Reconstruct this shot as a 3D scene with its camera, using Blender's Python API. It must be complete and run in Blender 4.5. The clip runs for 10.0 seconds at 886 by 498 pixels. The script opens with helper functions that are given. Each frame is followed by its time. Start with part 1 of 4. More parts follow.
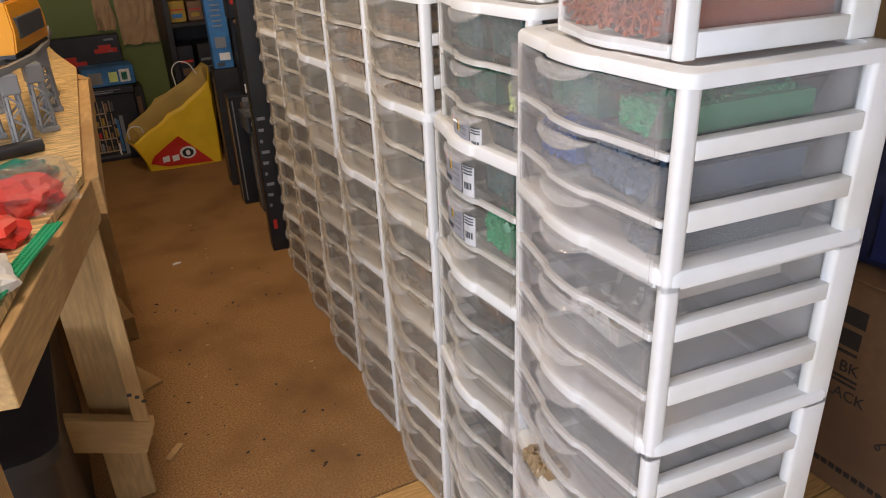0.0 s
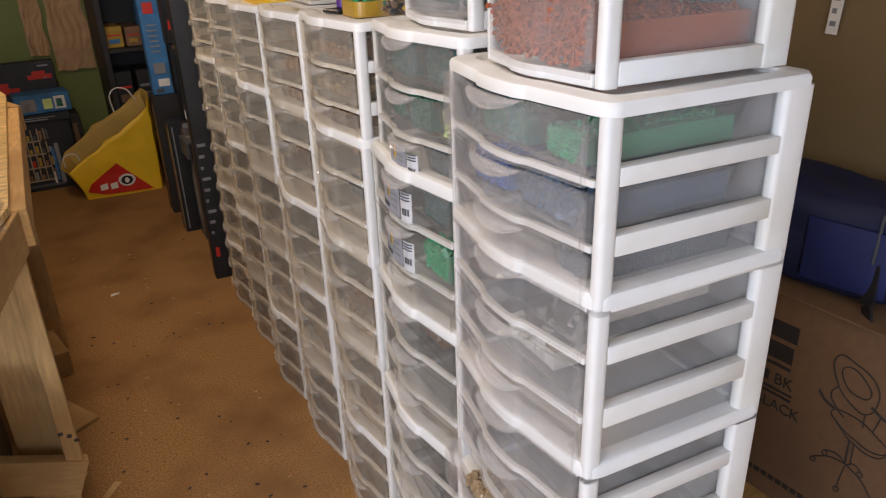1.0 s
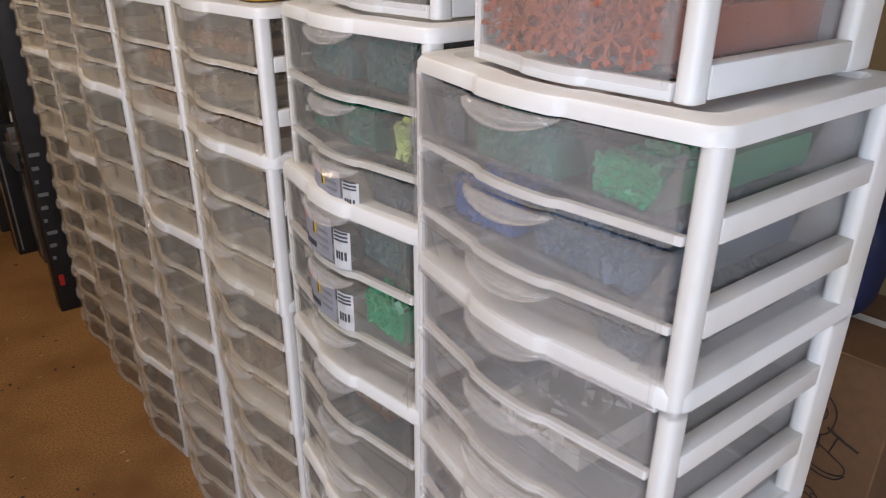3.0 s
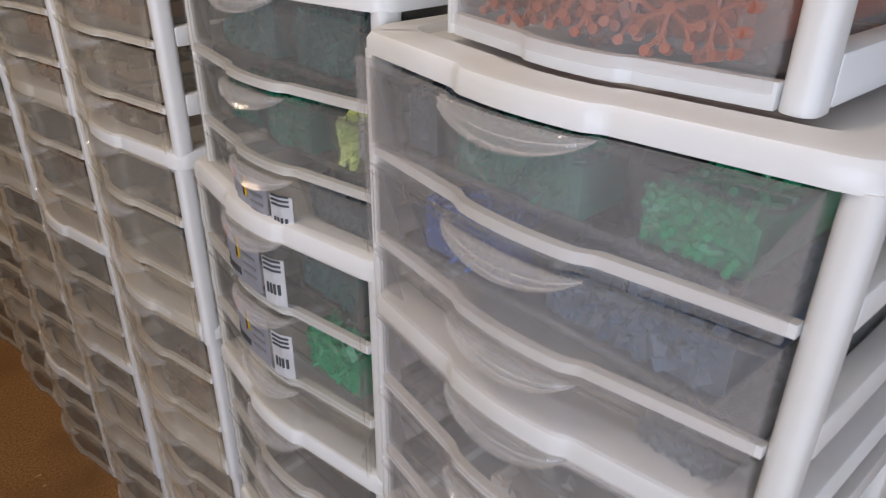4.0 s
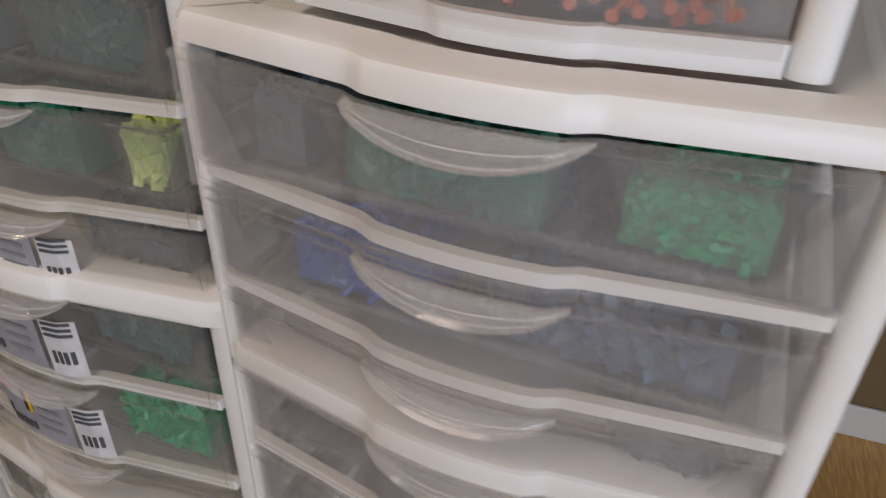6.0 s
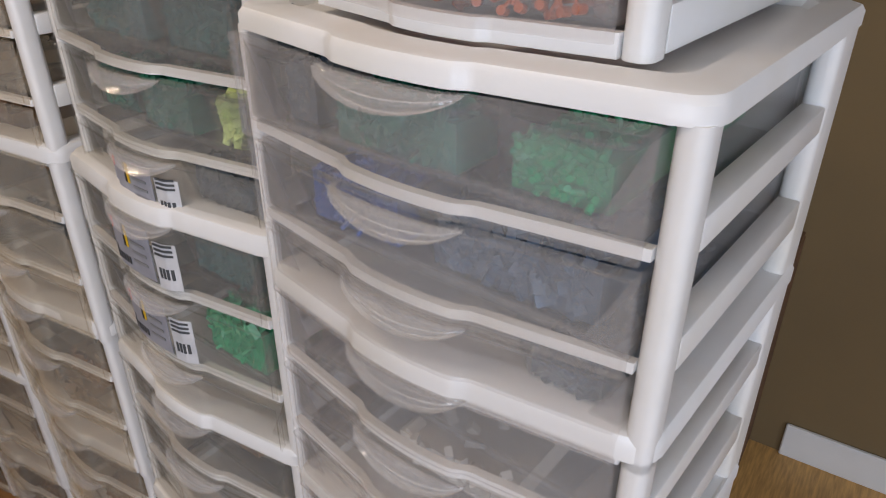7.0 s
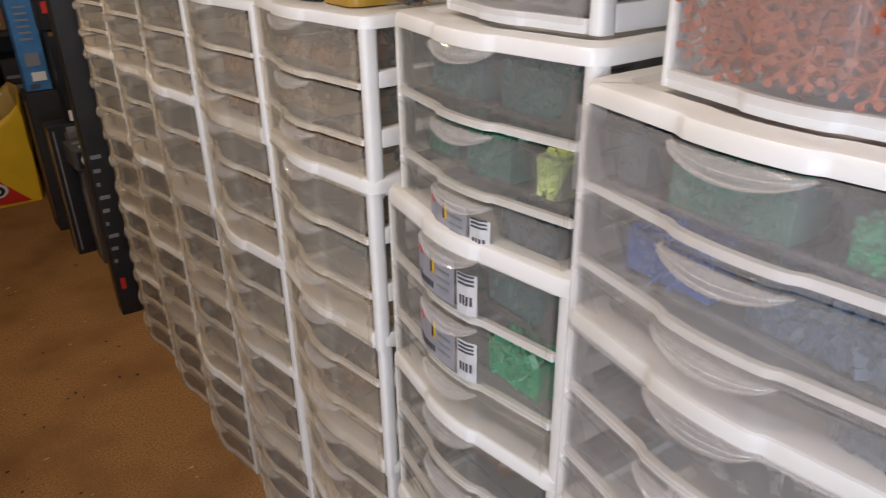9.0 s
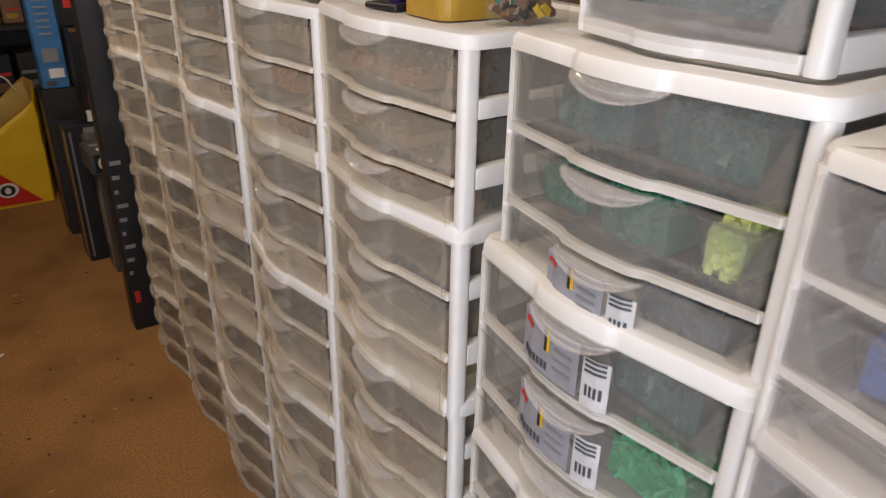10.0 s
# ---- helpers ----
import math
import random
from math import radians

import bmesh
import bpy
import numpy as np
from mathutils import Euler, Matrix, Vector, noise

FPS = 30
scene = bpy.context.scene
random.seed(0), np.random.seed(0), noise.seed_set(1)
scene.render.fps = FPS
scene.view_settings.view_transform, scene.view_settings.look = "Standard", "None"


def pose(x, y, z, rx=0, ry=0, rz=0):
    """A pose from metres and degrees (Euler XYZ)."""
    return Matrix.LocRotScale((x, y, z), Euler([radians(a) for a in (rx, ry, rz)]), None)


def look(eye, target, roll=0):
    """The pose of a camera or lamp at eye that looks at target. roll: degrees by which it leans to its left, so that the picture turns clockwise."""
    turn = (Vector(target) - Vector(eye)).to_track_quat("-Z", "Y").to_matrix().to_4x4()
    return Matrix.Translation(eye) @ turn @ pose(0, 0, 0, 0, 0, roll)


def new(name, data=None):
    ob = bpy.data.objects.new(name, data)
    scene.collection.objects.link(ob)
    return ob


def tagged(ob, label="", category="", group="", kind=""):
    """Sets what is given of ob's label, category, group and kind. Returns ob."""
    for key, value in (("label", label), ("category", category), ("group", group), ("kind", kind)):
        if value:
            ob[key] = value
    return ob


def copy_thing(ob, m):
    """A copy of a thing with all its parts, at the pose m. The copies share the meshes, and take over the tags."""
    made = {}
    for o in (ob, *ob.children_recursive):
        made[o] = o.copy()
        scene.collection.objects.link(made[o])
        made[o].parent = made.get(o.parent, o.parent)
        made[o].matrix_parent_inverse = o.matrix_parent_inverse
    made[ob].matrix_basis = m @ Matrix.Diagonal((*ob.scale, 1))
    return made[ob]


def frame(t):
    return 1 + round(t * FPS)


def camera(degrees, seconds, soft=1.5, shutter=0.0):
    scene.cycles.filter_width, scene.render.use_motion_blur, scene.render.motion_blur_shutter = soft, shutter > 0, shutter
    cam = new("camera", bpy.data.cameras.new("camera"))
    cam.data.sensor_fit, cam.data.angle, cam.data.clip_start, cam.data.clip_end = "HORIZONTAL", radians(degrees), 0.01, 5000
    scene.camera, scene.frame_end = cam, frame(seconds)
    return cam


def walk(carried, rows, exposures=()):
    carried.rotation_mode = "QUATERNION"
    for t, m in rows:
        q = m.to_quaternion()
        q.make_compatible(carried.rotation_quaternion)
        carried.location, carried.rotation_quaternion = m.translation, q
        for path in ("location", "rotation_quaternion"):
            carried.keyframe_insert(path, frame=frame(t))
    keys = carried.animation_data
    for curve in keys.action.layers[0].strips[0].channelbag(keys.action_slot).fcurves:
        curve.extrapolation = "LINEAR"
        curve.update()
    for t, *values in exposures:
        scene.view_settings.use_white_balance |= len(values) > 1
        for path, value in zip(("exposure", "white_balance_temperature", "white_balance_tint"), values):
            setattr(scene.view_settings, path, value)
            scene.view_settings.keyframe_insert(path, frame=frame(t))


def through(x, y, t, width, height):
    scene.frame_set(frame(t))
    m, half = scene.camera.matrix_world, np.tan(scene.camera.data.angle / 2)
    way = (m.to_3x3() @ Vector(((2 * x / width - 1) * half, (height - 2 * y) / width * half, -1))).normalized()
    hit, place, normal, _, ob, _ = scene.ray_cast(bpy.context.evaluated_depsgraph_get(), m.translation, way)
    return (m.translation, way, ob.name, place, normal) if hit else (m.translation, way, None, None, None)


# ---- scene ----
cam = camera(62.8, 10.0, soft=1.0, shutter=0.3)
PATH = [
    (0, (0.500, 0.598, 1.437), (1.294, 2.220, 0.576), -2.6),
    (0.5, (0.499, 0.597, 1.437), (1.337, 2.206, 0.595), -1.6),
    (1, (0.520, 0.591, 1.442), (1.446, 2.168, 0.632), -2.0),
    (1.5, (0.532, 0.591, 1.438), (1.501, 2.138, 0.621), -1.9),
    (2, (0.541, 0.619, 1.431), (1.522, 2.139, 0.577), -1.5),
    (2.5, (0.554, 0.741, 1.416), (1.640, 2.187, 0.561), 0.4),
    (2.7, (0.555, 0.810, 1.411), (1.716, 2.215, 0.588), 0.5),
    (4, (0.706, 1.073, 1.382), (2.007, 2.266, 0.442), 0.6),
    (4.5, (0.774, 1.131, 1.377), (2.063, 2.312, 0.404), 1.0),
    (5, (0.800, 1.237, 1.374), (2.249, 2.159, 0.351), 1.3),
    (5.5, (0.775, 1.280, 1.381), (2.354, 1.840, 0.290), 1.5),
    (6, (0.749, 1.228, 1.378), (2.343, 1.740, 0.284), 1.7),
    (6.2, (0.731, 1.181, 1.382), (2.305, 1.815, 0.323), 1.1),
    (7.3, (0.679, 1.030, 1.381), (2.112, 2.029, 0.407), -0.3),
    (7.5, (0.670, 1.026, 1.391), (2.103, 2.043, 0.437), -0.5),
    (8, (0.650, 1.025, 1.396), (2.081, 2.074, 0.474), -0.6),
    (8.5, (0.598, 1.051, 1.418), (1.882, 2.303, 0.532), -1.4),
    (9, (0.573, 1.077, 1.418), (1.714, 2.471, 0.548), -0.9),
    (9.5, (0.582, 1.145, 1.403), (1.609, 2.621, 0.528), 0.1),
    (10, (0.596, 1.285, 1.408), (1.732, 2.689, 0.549), 1.1),
]
EXPOSURES = [
    (0, 0.15, 6600, 20), (1, 0.05, 6600, 20), (1.5, 0.05, 6600, 20), (2.7, -0.06, 6400, 20), (4, -0.42, 6300, 20), (5, -0.60, 6150, 20), (5.5, -0.60, 6700, 20),
    (6.2, -0.64, 6600, 20), (7.3, -0.36, 6500, 20), (8, -0.38, 6500, 20), (8.5, -0.38, 6450, 20), (9, -0.1, 6550, 20), (9.5, 0.16, 6600, 20), (10, 0.02, 6650, 20),
]
walk(cam, [(t, look(eye, target, roll)) for t, eye, target, roll in PATH], EXPOSURES)

# ---- light ----
world = bpy.data.worlds.new("sky")
scene.world = world
world.use_nodes = True
wt = world.node_tree
sky = wt.nodes.new("ShaderNodeTexSky")
sky.sky_type = "NISHITA"
sky.sun_disc = False
sky.sun_elevation = radians(35)
sky.sun_rotation = radians(200)
wt.links.new(sky.outputs[0], wt.nodes["Background"].inputs[0])
wt.nodes["Background"].inputs[1].default_value = 0.1


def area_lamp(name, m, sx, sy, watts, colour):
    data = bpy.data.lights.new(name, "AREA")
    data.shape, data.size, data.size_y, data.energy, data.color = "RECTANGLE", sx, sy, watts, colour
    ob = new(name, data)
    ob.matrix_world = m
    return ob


# daylight from an assumed, unseen window behind the walker, and two ceiling bulbs
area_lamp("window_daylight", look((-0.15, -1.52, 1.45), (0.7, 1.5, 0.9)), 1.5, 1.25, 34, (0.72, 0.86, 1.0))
# second window lamp, unseen, added to brighten the drawer fronts
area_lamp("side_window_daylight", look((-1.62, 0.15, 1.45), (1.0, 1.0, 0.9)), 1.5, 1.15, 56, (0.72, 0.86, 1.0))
# bulbs of two ceiling fixtures, unseen and added for warm light from above
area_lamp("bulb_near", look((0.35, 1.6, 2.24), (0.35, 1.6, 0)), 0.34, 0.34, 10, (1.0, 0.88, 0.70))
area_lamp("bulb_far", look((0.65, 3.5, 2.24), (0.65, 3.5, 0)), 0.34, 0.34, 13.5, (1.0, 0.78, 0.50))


# ---- materials ----
def material(name, colour, rough=0.5, metal=0.0, noise_scale=30.0, vary=0.15, bump=0.0, bump_scale=200.0, second=None, second_scale=4.0, random=0.0, stretch=None, spec=0.5, coat=0.0):
    m = bpy.data.materials.new(name)
    m.use_nodes = True
    nt = m.node_tree
    b = nt.nodes["Principled BSDF"]
    b.inputs["Roughness"].default_value = rough
    b.inputs["Metallic"].default_value = metal
    b.inputs["Specular IOR Level"].default_value = spec
    b.inputs["Coat Weight"].default_value = coat
    co = nt.nodes.new("ShaderNodeTexCoord")
    src = co.outputs["Object"]
    if stretch:
        mp = nt.nodes.new("ShaderNodeMapping")
        mp.inputs["Scale"].default_value = stretch
        nt.links.new(src, mp.inputs["Vector"])
        src = mp.outputs[0]
    n1 = nt.nodes.new("ShaderNodeTexNoise")
    n1.inputs["Scale"].default_value = noise_scale
    n1.inputs["Detail"].default_value = 6
    nt.links.new(src, n1.inputs["Vector"])
    ramp = nt.nodes.new("ShaderNodeValToRGB")
    c = Vector(colour)
    ramp.color_ramp.elements[0].position, ramp.color_ramp.elements[1].position = 0.3, 0.7
    ramp.color_ramp.elements[0].color = (*(c * (1 - vary)), 1)
    ramp.color_ramp.elements[1].color = (*[min(1, v) for v in c * (1 + vary)], 1)
    nt.links.new(n1.outputs[0], ramp.inputs[0])
    out = ramp.outputs[0]
    if second is not None:
        n2 = nt.nodes.new("ShaderNodeTexNoise")
        n2.inputs["Scale"].default_value = second_scale
        n2.inputs["Detail"].default_value = 4
        nt.links.new(co.outputs["Object"], n2.inputs["Vector"])
        r2 = nt.nodes.new("ShaderNodeValToRGB")
        r2.color_ramp.elements[0].position, r2.color_ramp.elements[1].position = 0.45, 0.68
        nt.links.new(n2.outputs[0], r2.inputs[0])
        mx = nt.nodes.new("ShaderNodeMix")
        mx.data_type = "RGBA"
        nt.links.new(r2.outputs[0], mx.inputs["Factor"])
        nt.links.new(out, mx.inputs["A"])
        mx.inputs["B"].default_value = (*second, 1)
        out = mx.outputs["Result"]
    if random:
        oi = nt.nodes.new("ShaderNodeObjectInfo")
        mr = nt.nodes.new("ShaderNodeMapRange")
        mr.inputs["To Min"].default_value, mr.inputs["To Max"].default_value = 1 - random, 1 + random
        nt.links.new(oi.outputs["Random"], mr.inputs["Value"])
        hs = nt.nodes.new("ShaderNodeHueSaturation")
        nt.links.new(mr.outputs[0], hs.inputs["Value"])
        nt.links.new(out, hs.inputs["Color"])
        out = hs.outputs[0]
    nt.links.new(out, b.inputs["Base Color"])
    rr = nt.nodes.new("ShaderNodeMapRange")
    rr.inputs["To Min"].default_value, rr.inputs["To Max"].default_value = max(0.02, rough - 0.08), min(1, rough + 0.08)
    nt.links.new(n1.outputs[0], rr.inputs["Value"])
    nt.links.new(rr.outputs[0], b.inputs["Roughness"])
    if bump:
        n3 = nt.nodes.new("ShaderNodeTexNoise")
        n3.inputs["Scale"].default_value = bump_scale
        n3.inputs["Detail"].default_value = 5
        nt.links.new(src, n3.inputs["Vector"])
        bp = nt.nodes.new("ShaderNodeBump")
        bp.inputs["Strength"].default_value = bump
        bp.inputs["Distance"].default_value = 0.002
        nt.links.new(n3.outputs[0], bp.inputs["Height"])
        nt.links.new(bp.outputs[0], b.inputs["Normal"])
    return m


def frosted(name, tint, through, milk, rough, coat=0.3):
    """Milky polypropylene: most light passes, part of it scattered by the skin, part glows through, and the skin is glossy.
    through: share that passes straight, milk: how much of the rest scatters diffusely."""
    m = bpy.data.materials.new(name)
    m.use_nodes = True
    nt = m.node_tree
    b = nt.nodes["Principled BSDF"]
    b.inputs["Base Color"].default_value = (*tint, 1)
    b.inputs["Transmission Weight"].default_value = 1 - milk
    b.inputs["IOR"].default_value = 1.25
    b.inputs["Coat Weight"].default_value = coat
    b.inputs["Coat Roughness"].default_value = 0.08
    n = nt.nodes.new("ShaderNodeTexNoise")
    n.inputs["Scale"].default_value = 9.0
    n.inputs["Detail"].default_value = 5
    co = nt.nodes.new("ShaderNodeTexCoord")
    nt.links.new(co.outputs["Object"], n.inputs["Vector"])
    mr = nt.nodes.new("ShaderNodeMapRange")
    mr.inputs["To Min"].default_value, mr.inputs["To Max"].default_value = max(0.02, rough - 0.06), rough + 0.08
    nt.links.new(n.outputs[0], mr.inputs["Value"])
    nt.links.new(mr.outputs[0], b.inputs["Roughness"])
    tr = nt.nodes.new("ShaderNodeBsdfTransparent")
    tr.inputs[0].default_value = (*[0.55 + 0.45 * c for c in tint], 1)
    mx = nt.nodes.new("ShaderNodeMixShader")
    mf = nt.nodes.new("ShaderNodeMapRange")
    mf.inputs["To Min"].default_value, mf.inputs["To Max"].default_value = min(0.98, through + 0.05), through - 0.05
    nt.links.new(n.outputs[0], mf.inputs["Value"])
    nt.links.new(mf.outputs[0], mx.inputs[0])
    nt.links.new(b.outputs[0], mx.inputs[1])
    nt.links.new(tr.outputs[0], mx.inputs[2])
    nt.links.new(mx.outputs[0], nt.nodes["Material Output"].inputs["Surface"])
    return m


WHITE = material("white_plastic", (0.78, 0.775, 0.76), 0.38, noise_scale=6, vary=0.03, second=(0.70, 0.68, 0.63), second_scale=7, bump=0.06, bump_scale=300)
FROST = frosted("frosted_drawer_plastic", (0.92, 0.905, 0.895), 0.845, 0.55, 0.18)
HAZY = frosted("hazy_drawer_plastic", (0.88, 0.865, 0.83), 0.875, 0.50, 0.20)
AMBER = frosted("aged_drawer_plastic", (0.90, 0.85, 0.76), 0.80, 0.60, 0.20)
CLEAR = frosted("clear_handle_plastic", (0.95, 0.93, 0.91), 0.74, 0.60, 0.08, 1.0)
RIM = frosted("milky_handle_rim", (0.95, 0.94, 0.92), 0.66, 0.70, 0.12, 1.0)
BIN = frosted("clear_bin_plastic", (0.92, 0.94, 0.94), 0.92, 0.50, 0.15)
CARPET = material("brown_carpet", (0.33, 0.180, 0.072), 0.95, noise_scale=160, vary=0.38, second=(0.225, 0.118, 0.048), second_scale=2.8, bump=0.9, bump_scale=420, spec=0.1)
BOARD = material("pine_floor_boards", (0.52, 0.30, 0.10), 0.5, noise_scale=18, vary=0.25, stretch=(1, 9, 1), random=0.12, bump=0.15, bump_scale=60)
PINE = material("rough_pine_lumber", (0.50, 0.31, 0.125), 0.75, noise_scale=16, vary=0.22, stretch=(7, 7, 0.9), second=(0.36, 0.20, 0.07), second_scale=3, bump=0.35, bump_scale=70, random=0.10)
OSB = material("strand_board", (0.62, 0.42, 0.18), 0.42, noise_scale=30, vary=0.55, stretch=(0.7, 3.2, 1), bump=0.5, bump_scale=60)
GREEN_WALL = material("green_wall_paint", (0.155, 0.185, 0.055), 0.8, noise_scale=3, vary=0.08, bump=0.2, bump_scale=120)
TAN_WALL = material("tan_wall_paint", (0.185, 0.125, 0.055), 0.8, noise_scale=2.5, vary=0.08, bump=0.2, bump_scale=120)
CEIL = material("ceiling_white", (0.72, 0.70, 0.66), 0.9, noise_scale=3, vary=0.05)
TRIM = material("white_trim_paint", (0.75, 0.74, 0.70), 0.5, noise_scale=5, vary=0.05)
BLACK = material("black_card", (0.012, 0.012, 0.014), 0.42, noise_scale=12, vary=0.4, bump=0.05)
DARK = material("dark_shelf_paint", (0.020, 0.017, 0.015), 0.55, noise_scale=12, vary=0.4)
# cardboard brown set darker, standing in for the carton's weak light
KRAFT = material("kraft_cardboard", (0.175, 0.092, 0.042), 0.85, noise_scale=40, vary=0.10, second=(0.135, 0.07, 0.034), second_scale=3, bump=0.15, bump_scale=90)
PAPER_BAG = material("brown_paper", (0.40, 0.245, 0.12), 0.85, noise_scale=14, vary=0.15, bump=0.6, bump_scale=18)
YELLOW = material("yellow_paper_bag", (0.80, 0.50, 0.012), 0.5, noise_scale=8, vary=0.08, bump=0.3, bump_scale=14)
YELLOW_IN = material("bag_lining", (0.50, 0.33, 0.08), 0.7, noise_scale=8, vary=0.1)
RED = material("red_print", (0.56, 0.025, 0.012), 0.5, noise_scale=8, vary=0.1)
WHITE_PRINT = material("white_print", (0.75, 0.73, 0.68), 0.6, noise_scale=20, vary=0.06)
BLACK_PRINT = material("black_print", (0.03, 0.022, 0.018), 0.7, noise_scale=20, vary=0.2)
NAVY = material("navy_nylon", (0.006, 0.011, 0.050), 0.65, noise_scale=9, vary=0.3, bump=0.5, bump_scale=22)
BLUE_NYLON = material("blue_nylon", (0.008, 0.016, 0.09), 0.6, noise_scale=9, vary=0.25, bump=0.4, bump_scale=22)
BLUE_CARD = material("blue_card", (0.035, 0.16, 0.36), 0.45, noise_scale=16, vary=0.3)
GREY_TOY = material("grey_toy_plastic", (0.22, 0.225, 0.23), 0.35, noise_scale=10, vary=0.06)
DGREY_TOY = material("dark_grey_toy_plastic", (0.07, 0.075, 0.08), 0.35, noise_scale=10, vary=0.08)
ORANGE_TOY = material("orange_toy_plastic", (0.80, 0.33, 0.015), 0.3, noise_scale=10, vary=0.05)
TOYS = {
    "orange": material("rust_orange_plastic", (0.36, 0.075, 0.018), 0.45, noise_scale=20, vary=0.10, random=0.1),
    "green": material("bright_green_plastic", (0.010, 0.34, 0.15), 0.35, noise_scale=20, vary=0.12),
    "dark_green": material("dark_green_plastic", (0.008, 0.155, 0.10), 0.35, noise_scale=20, vary=0.15),
    "lime": material("pale_lime_plastic", (0.62, 0.74, 0.24), 0.4, noise_scale=20, vary=0.08),
    "blue": material("mid_blue_plastic", (0.025, 0.115, 0.42), 0.35, noise_scale=20, vary=0.12),
    "sand_blue": material("sand_blue_plastic", (0.075, 0.125, 0.20), 0.35, noise_scale=20, vary=0.15),
    "grey": material("slate_grey_plastic", (0.075, 0.095, 0.115), 0.35, noise_scale=20, vary=0.15),
    "deep_teal": material("deep_teal_plastic", (0.016, 0.07, 0.068), 0.35, noise_scale=20, vary=0.25),
    "teal": material("dark_teal_plastic", (0.022, 0.125, 0.12), 0.35, noise_scale=20, vary=0.2),
    "tan": material("tan_plastic", (0.34, 0.25, 0.15), 0.4, noise_scale=20, vary=0.15, random=0.25),
    "brown": material("brown_plastic", (0.20, 0.105, 0.05), 0.4, noise_scale=20, vary=0.15, random=0.3),
    "white": material("old_white_plastic", (0.58, 0.55, 0.50), 0.4, noise_scale=20, vary=0.1, random=0.1),
    "purple": material("purple_plastic", (0.10, 0.03, 0.22), 0.4, noise_scale=20, vary=0.1),
    "yellow": material("yellow_plastic", (0.70, 0.44, 0.02), 0.4, noise_scale=20, vary=0.1),
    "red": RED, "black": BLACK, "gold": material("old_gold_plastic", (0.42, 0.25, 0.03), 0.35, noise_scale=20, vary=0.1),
}


# ---- mesh helpers ----
def part(name, bm, mat, parent=None, label="", smooth=False, m=None):
    me = bpy.data.meshes.new(name)
    bmesh.ops.recalc_face_normals(bm, faces=bm.faces)
    bm.to_mesh(me)
    bm.free()
    me.materials.append(mat)
    if smooth:
        me.shade_smooth()
        me.set_sharp_from_angle(angle=radians(35))
    ob = new(name, me)
    if parent is not None:
        ob.parent = parent
    if m is not None:
        ob.matrix_basis = m
    return tagged(ob, label)


def thing(name, m, label, category, group="", kind=""):
    ob = new(name)
    ob.matrix_basis = m
    return tagged(ob, label, category, group, kind)


def box_in(bm, x0, x1, y0, y1, z0, z1, bevel=0.0, seg=2):
    r = bmesh.ops.create_cube(bm, size=1, matrix=Matrix.Translation(((x0 + x1) / 2, (y0 + y1) / 2, (z0 + z1) / 2)) @ Matrix.Diagonal((x1 - x0, y1 - y0, z1 - z0, 1)))
    if bevel:
        edges = list({e for v in r["verts"] for e in v.link_edges})
        bmesh.ops.bevel(bm, geom=edges, offset=bevel, segments=seg, affect="EDGES", profile=0.5)
    return bm


def box(x0, x1, y0, y1, z0, z1, bevel=0.0, seg=2):
    return box_in(bmesh.new(), x0, x1, y0, y1, z0, z1, bevel, seg)


def prism(outline, z0, z1, bm=None):
    """Upright prism over a plan outline [(x, y), ...]."""
    bm = bm or bmesh.new()
    lo = [bm.verts.new((x, y, z0)) for x, y in outline]
    hi = [bm.verts.new((x, y, z1)) for x, y in outline]
    n = len(outline)
    for i in range(n):
        bm.faces.new((lo[i], lo[(i + 1) % n], hi[(i + 1) % n], hi[i]))
    bm.faces.new(list(reversed(lo)))
    bm.faces.new(hi)
    return bm


def beam(bm, a, b, w, h, up=(0, 0, 1)):
    """A square bar from a to b."""
    a, b = Vector(a), Vector(b)
    d = (b - a)
    q = d.to_track_quat("Z", "Y").to_matrix().to_4x4()
    m = Matrix.Translation((a + b) / 2) @ q @ Matrix.Diagonal((w, h, d.length, 1))
    bmesh.ops.create_cube(bm, size=1, matrix=m)
    return bm


def tube(bm, a, b, r, n=8):
    a, b = Vector(a), Vector(b)
    d = b - a
    m = Matrix.Translation((a + b) / 2) @ d.to_track_quat("Z", "Y").to_matrix().to_4x4()
    bmesh.ops.create_cone(bm, cap_ends=True, segments=n, radius1=r, radius2=r, depth=d.length, matrix=m)
    return bm


# ---- drawer units ----
W, D, PITCH = 0.361, 0.302, 0.2425
POST_Y, POST_FAR, POST_X = 0.019, 0.010, 0.024
TOPS = (0.2285, 0.153, 0.076)
BOTTOMS = (0.161, 0.084, 0.0105)
SIDE_RAILS = ((0.003, 0.026), (0.073, 0.099), (0.155, 0.177))


def bow(s, b):
    """How far the front stands out at the share s of the opening's width: two slanting flanks and a curved middle."""
    s = min(s, 1 - s)
    if s < 0.315:
        return b * 0.60 * (s / 0.315)
    if s < 0.37:
        k = (s - 0.315) / 0.055
        return b * (0.60 + 0.28 * k * k * (3 - 2 * k))
    return b * (0.88 + 0.12 * (1 - ((s - 0.5) / 0.13) ** 2))


def bow_line(w, b, steps=28):
    """Plan points of the front, from the near post to the far one."""
    y0, y1 = POST_Y, w - POST_FAR
    cuts = sorted(set([i / steps for i in range(steps + 1)] + [0.315, 0.333, 0.352, 0.37, 0.63, 0.648, 0.667, 0.685]))
    return [(-bow(s, b), y0 + s * (y1 - y0)) for s in cuts]


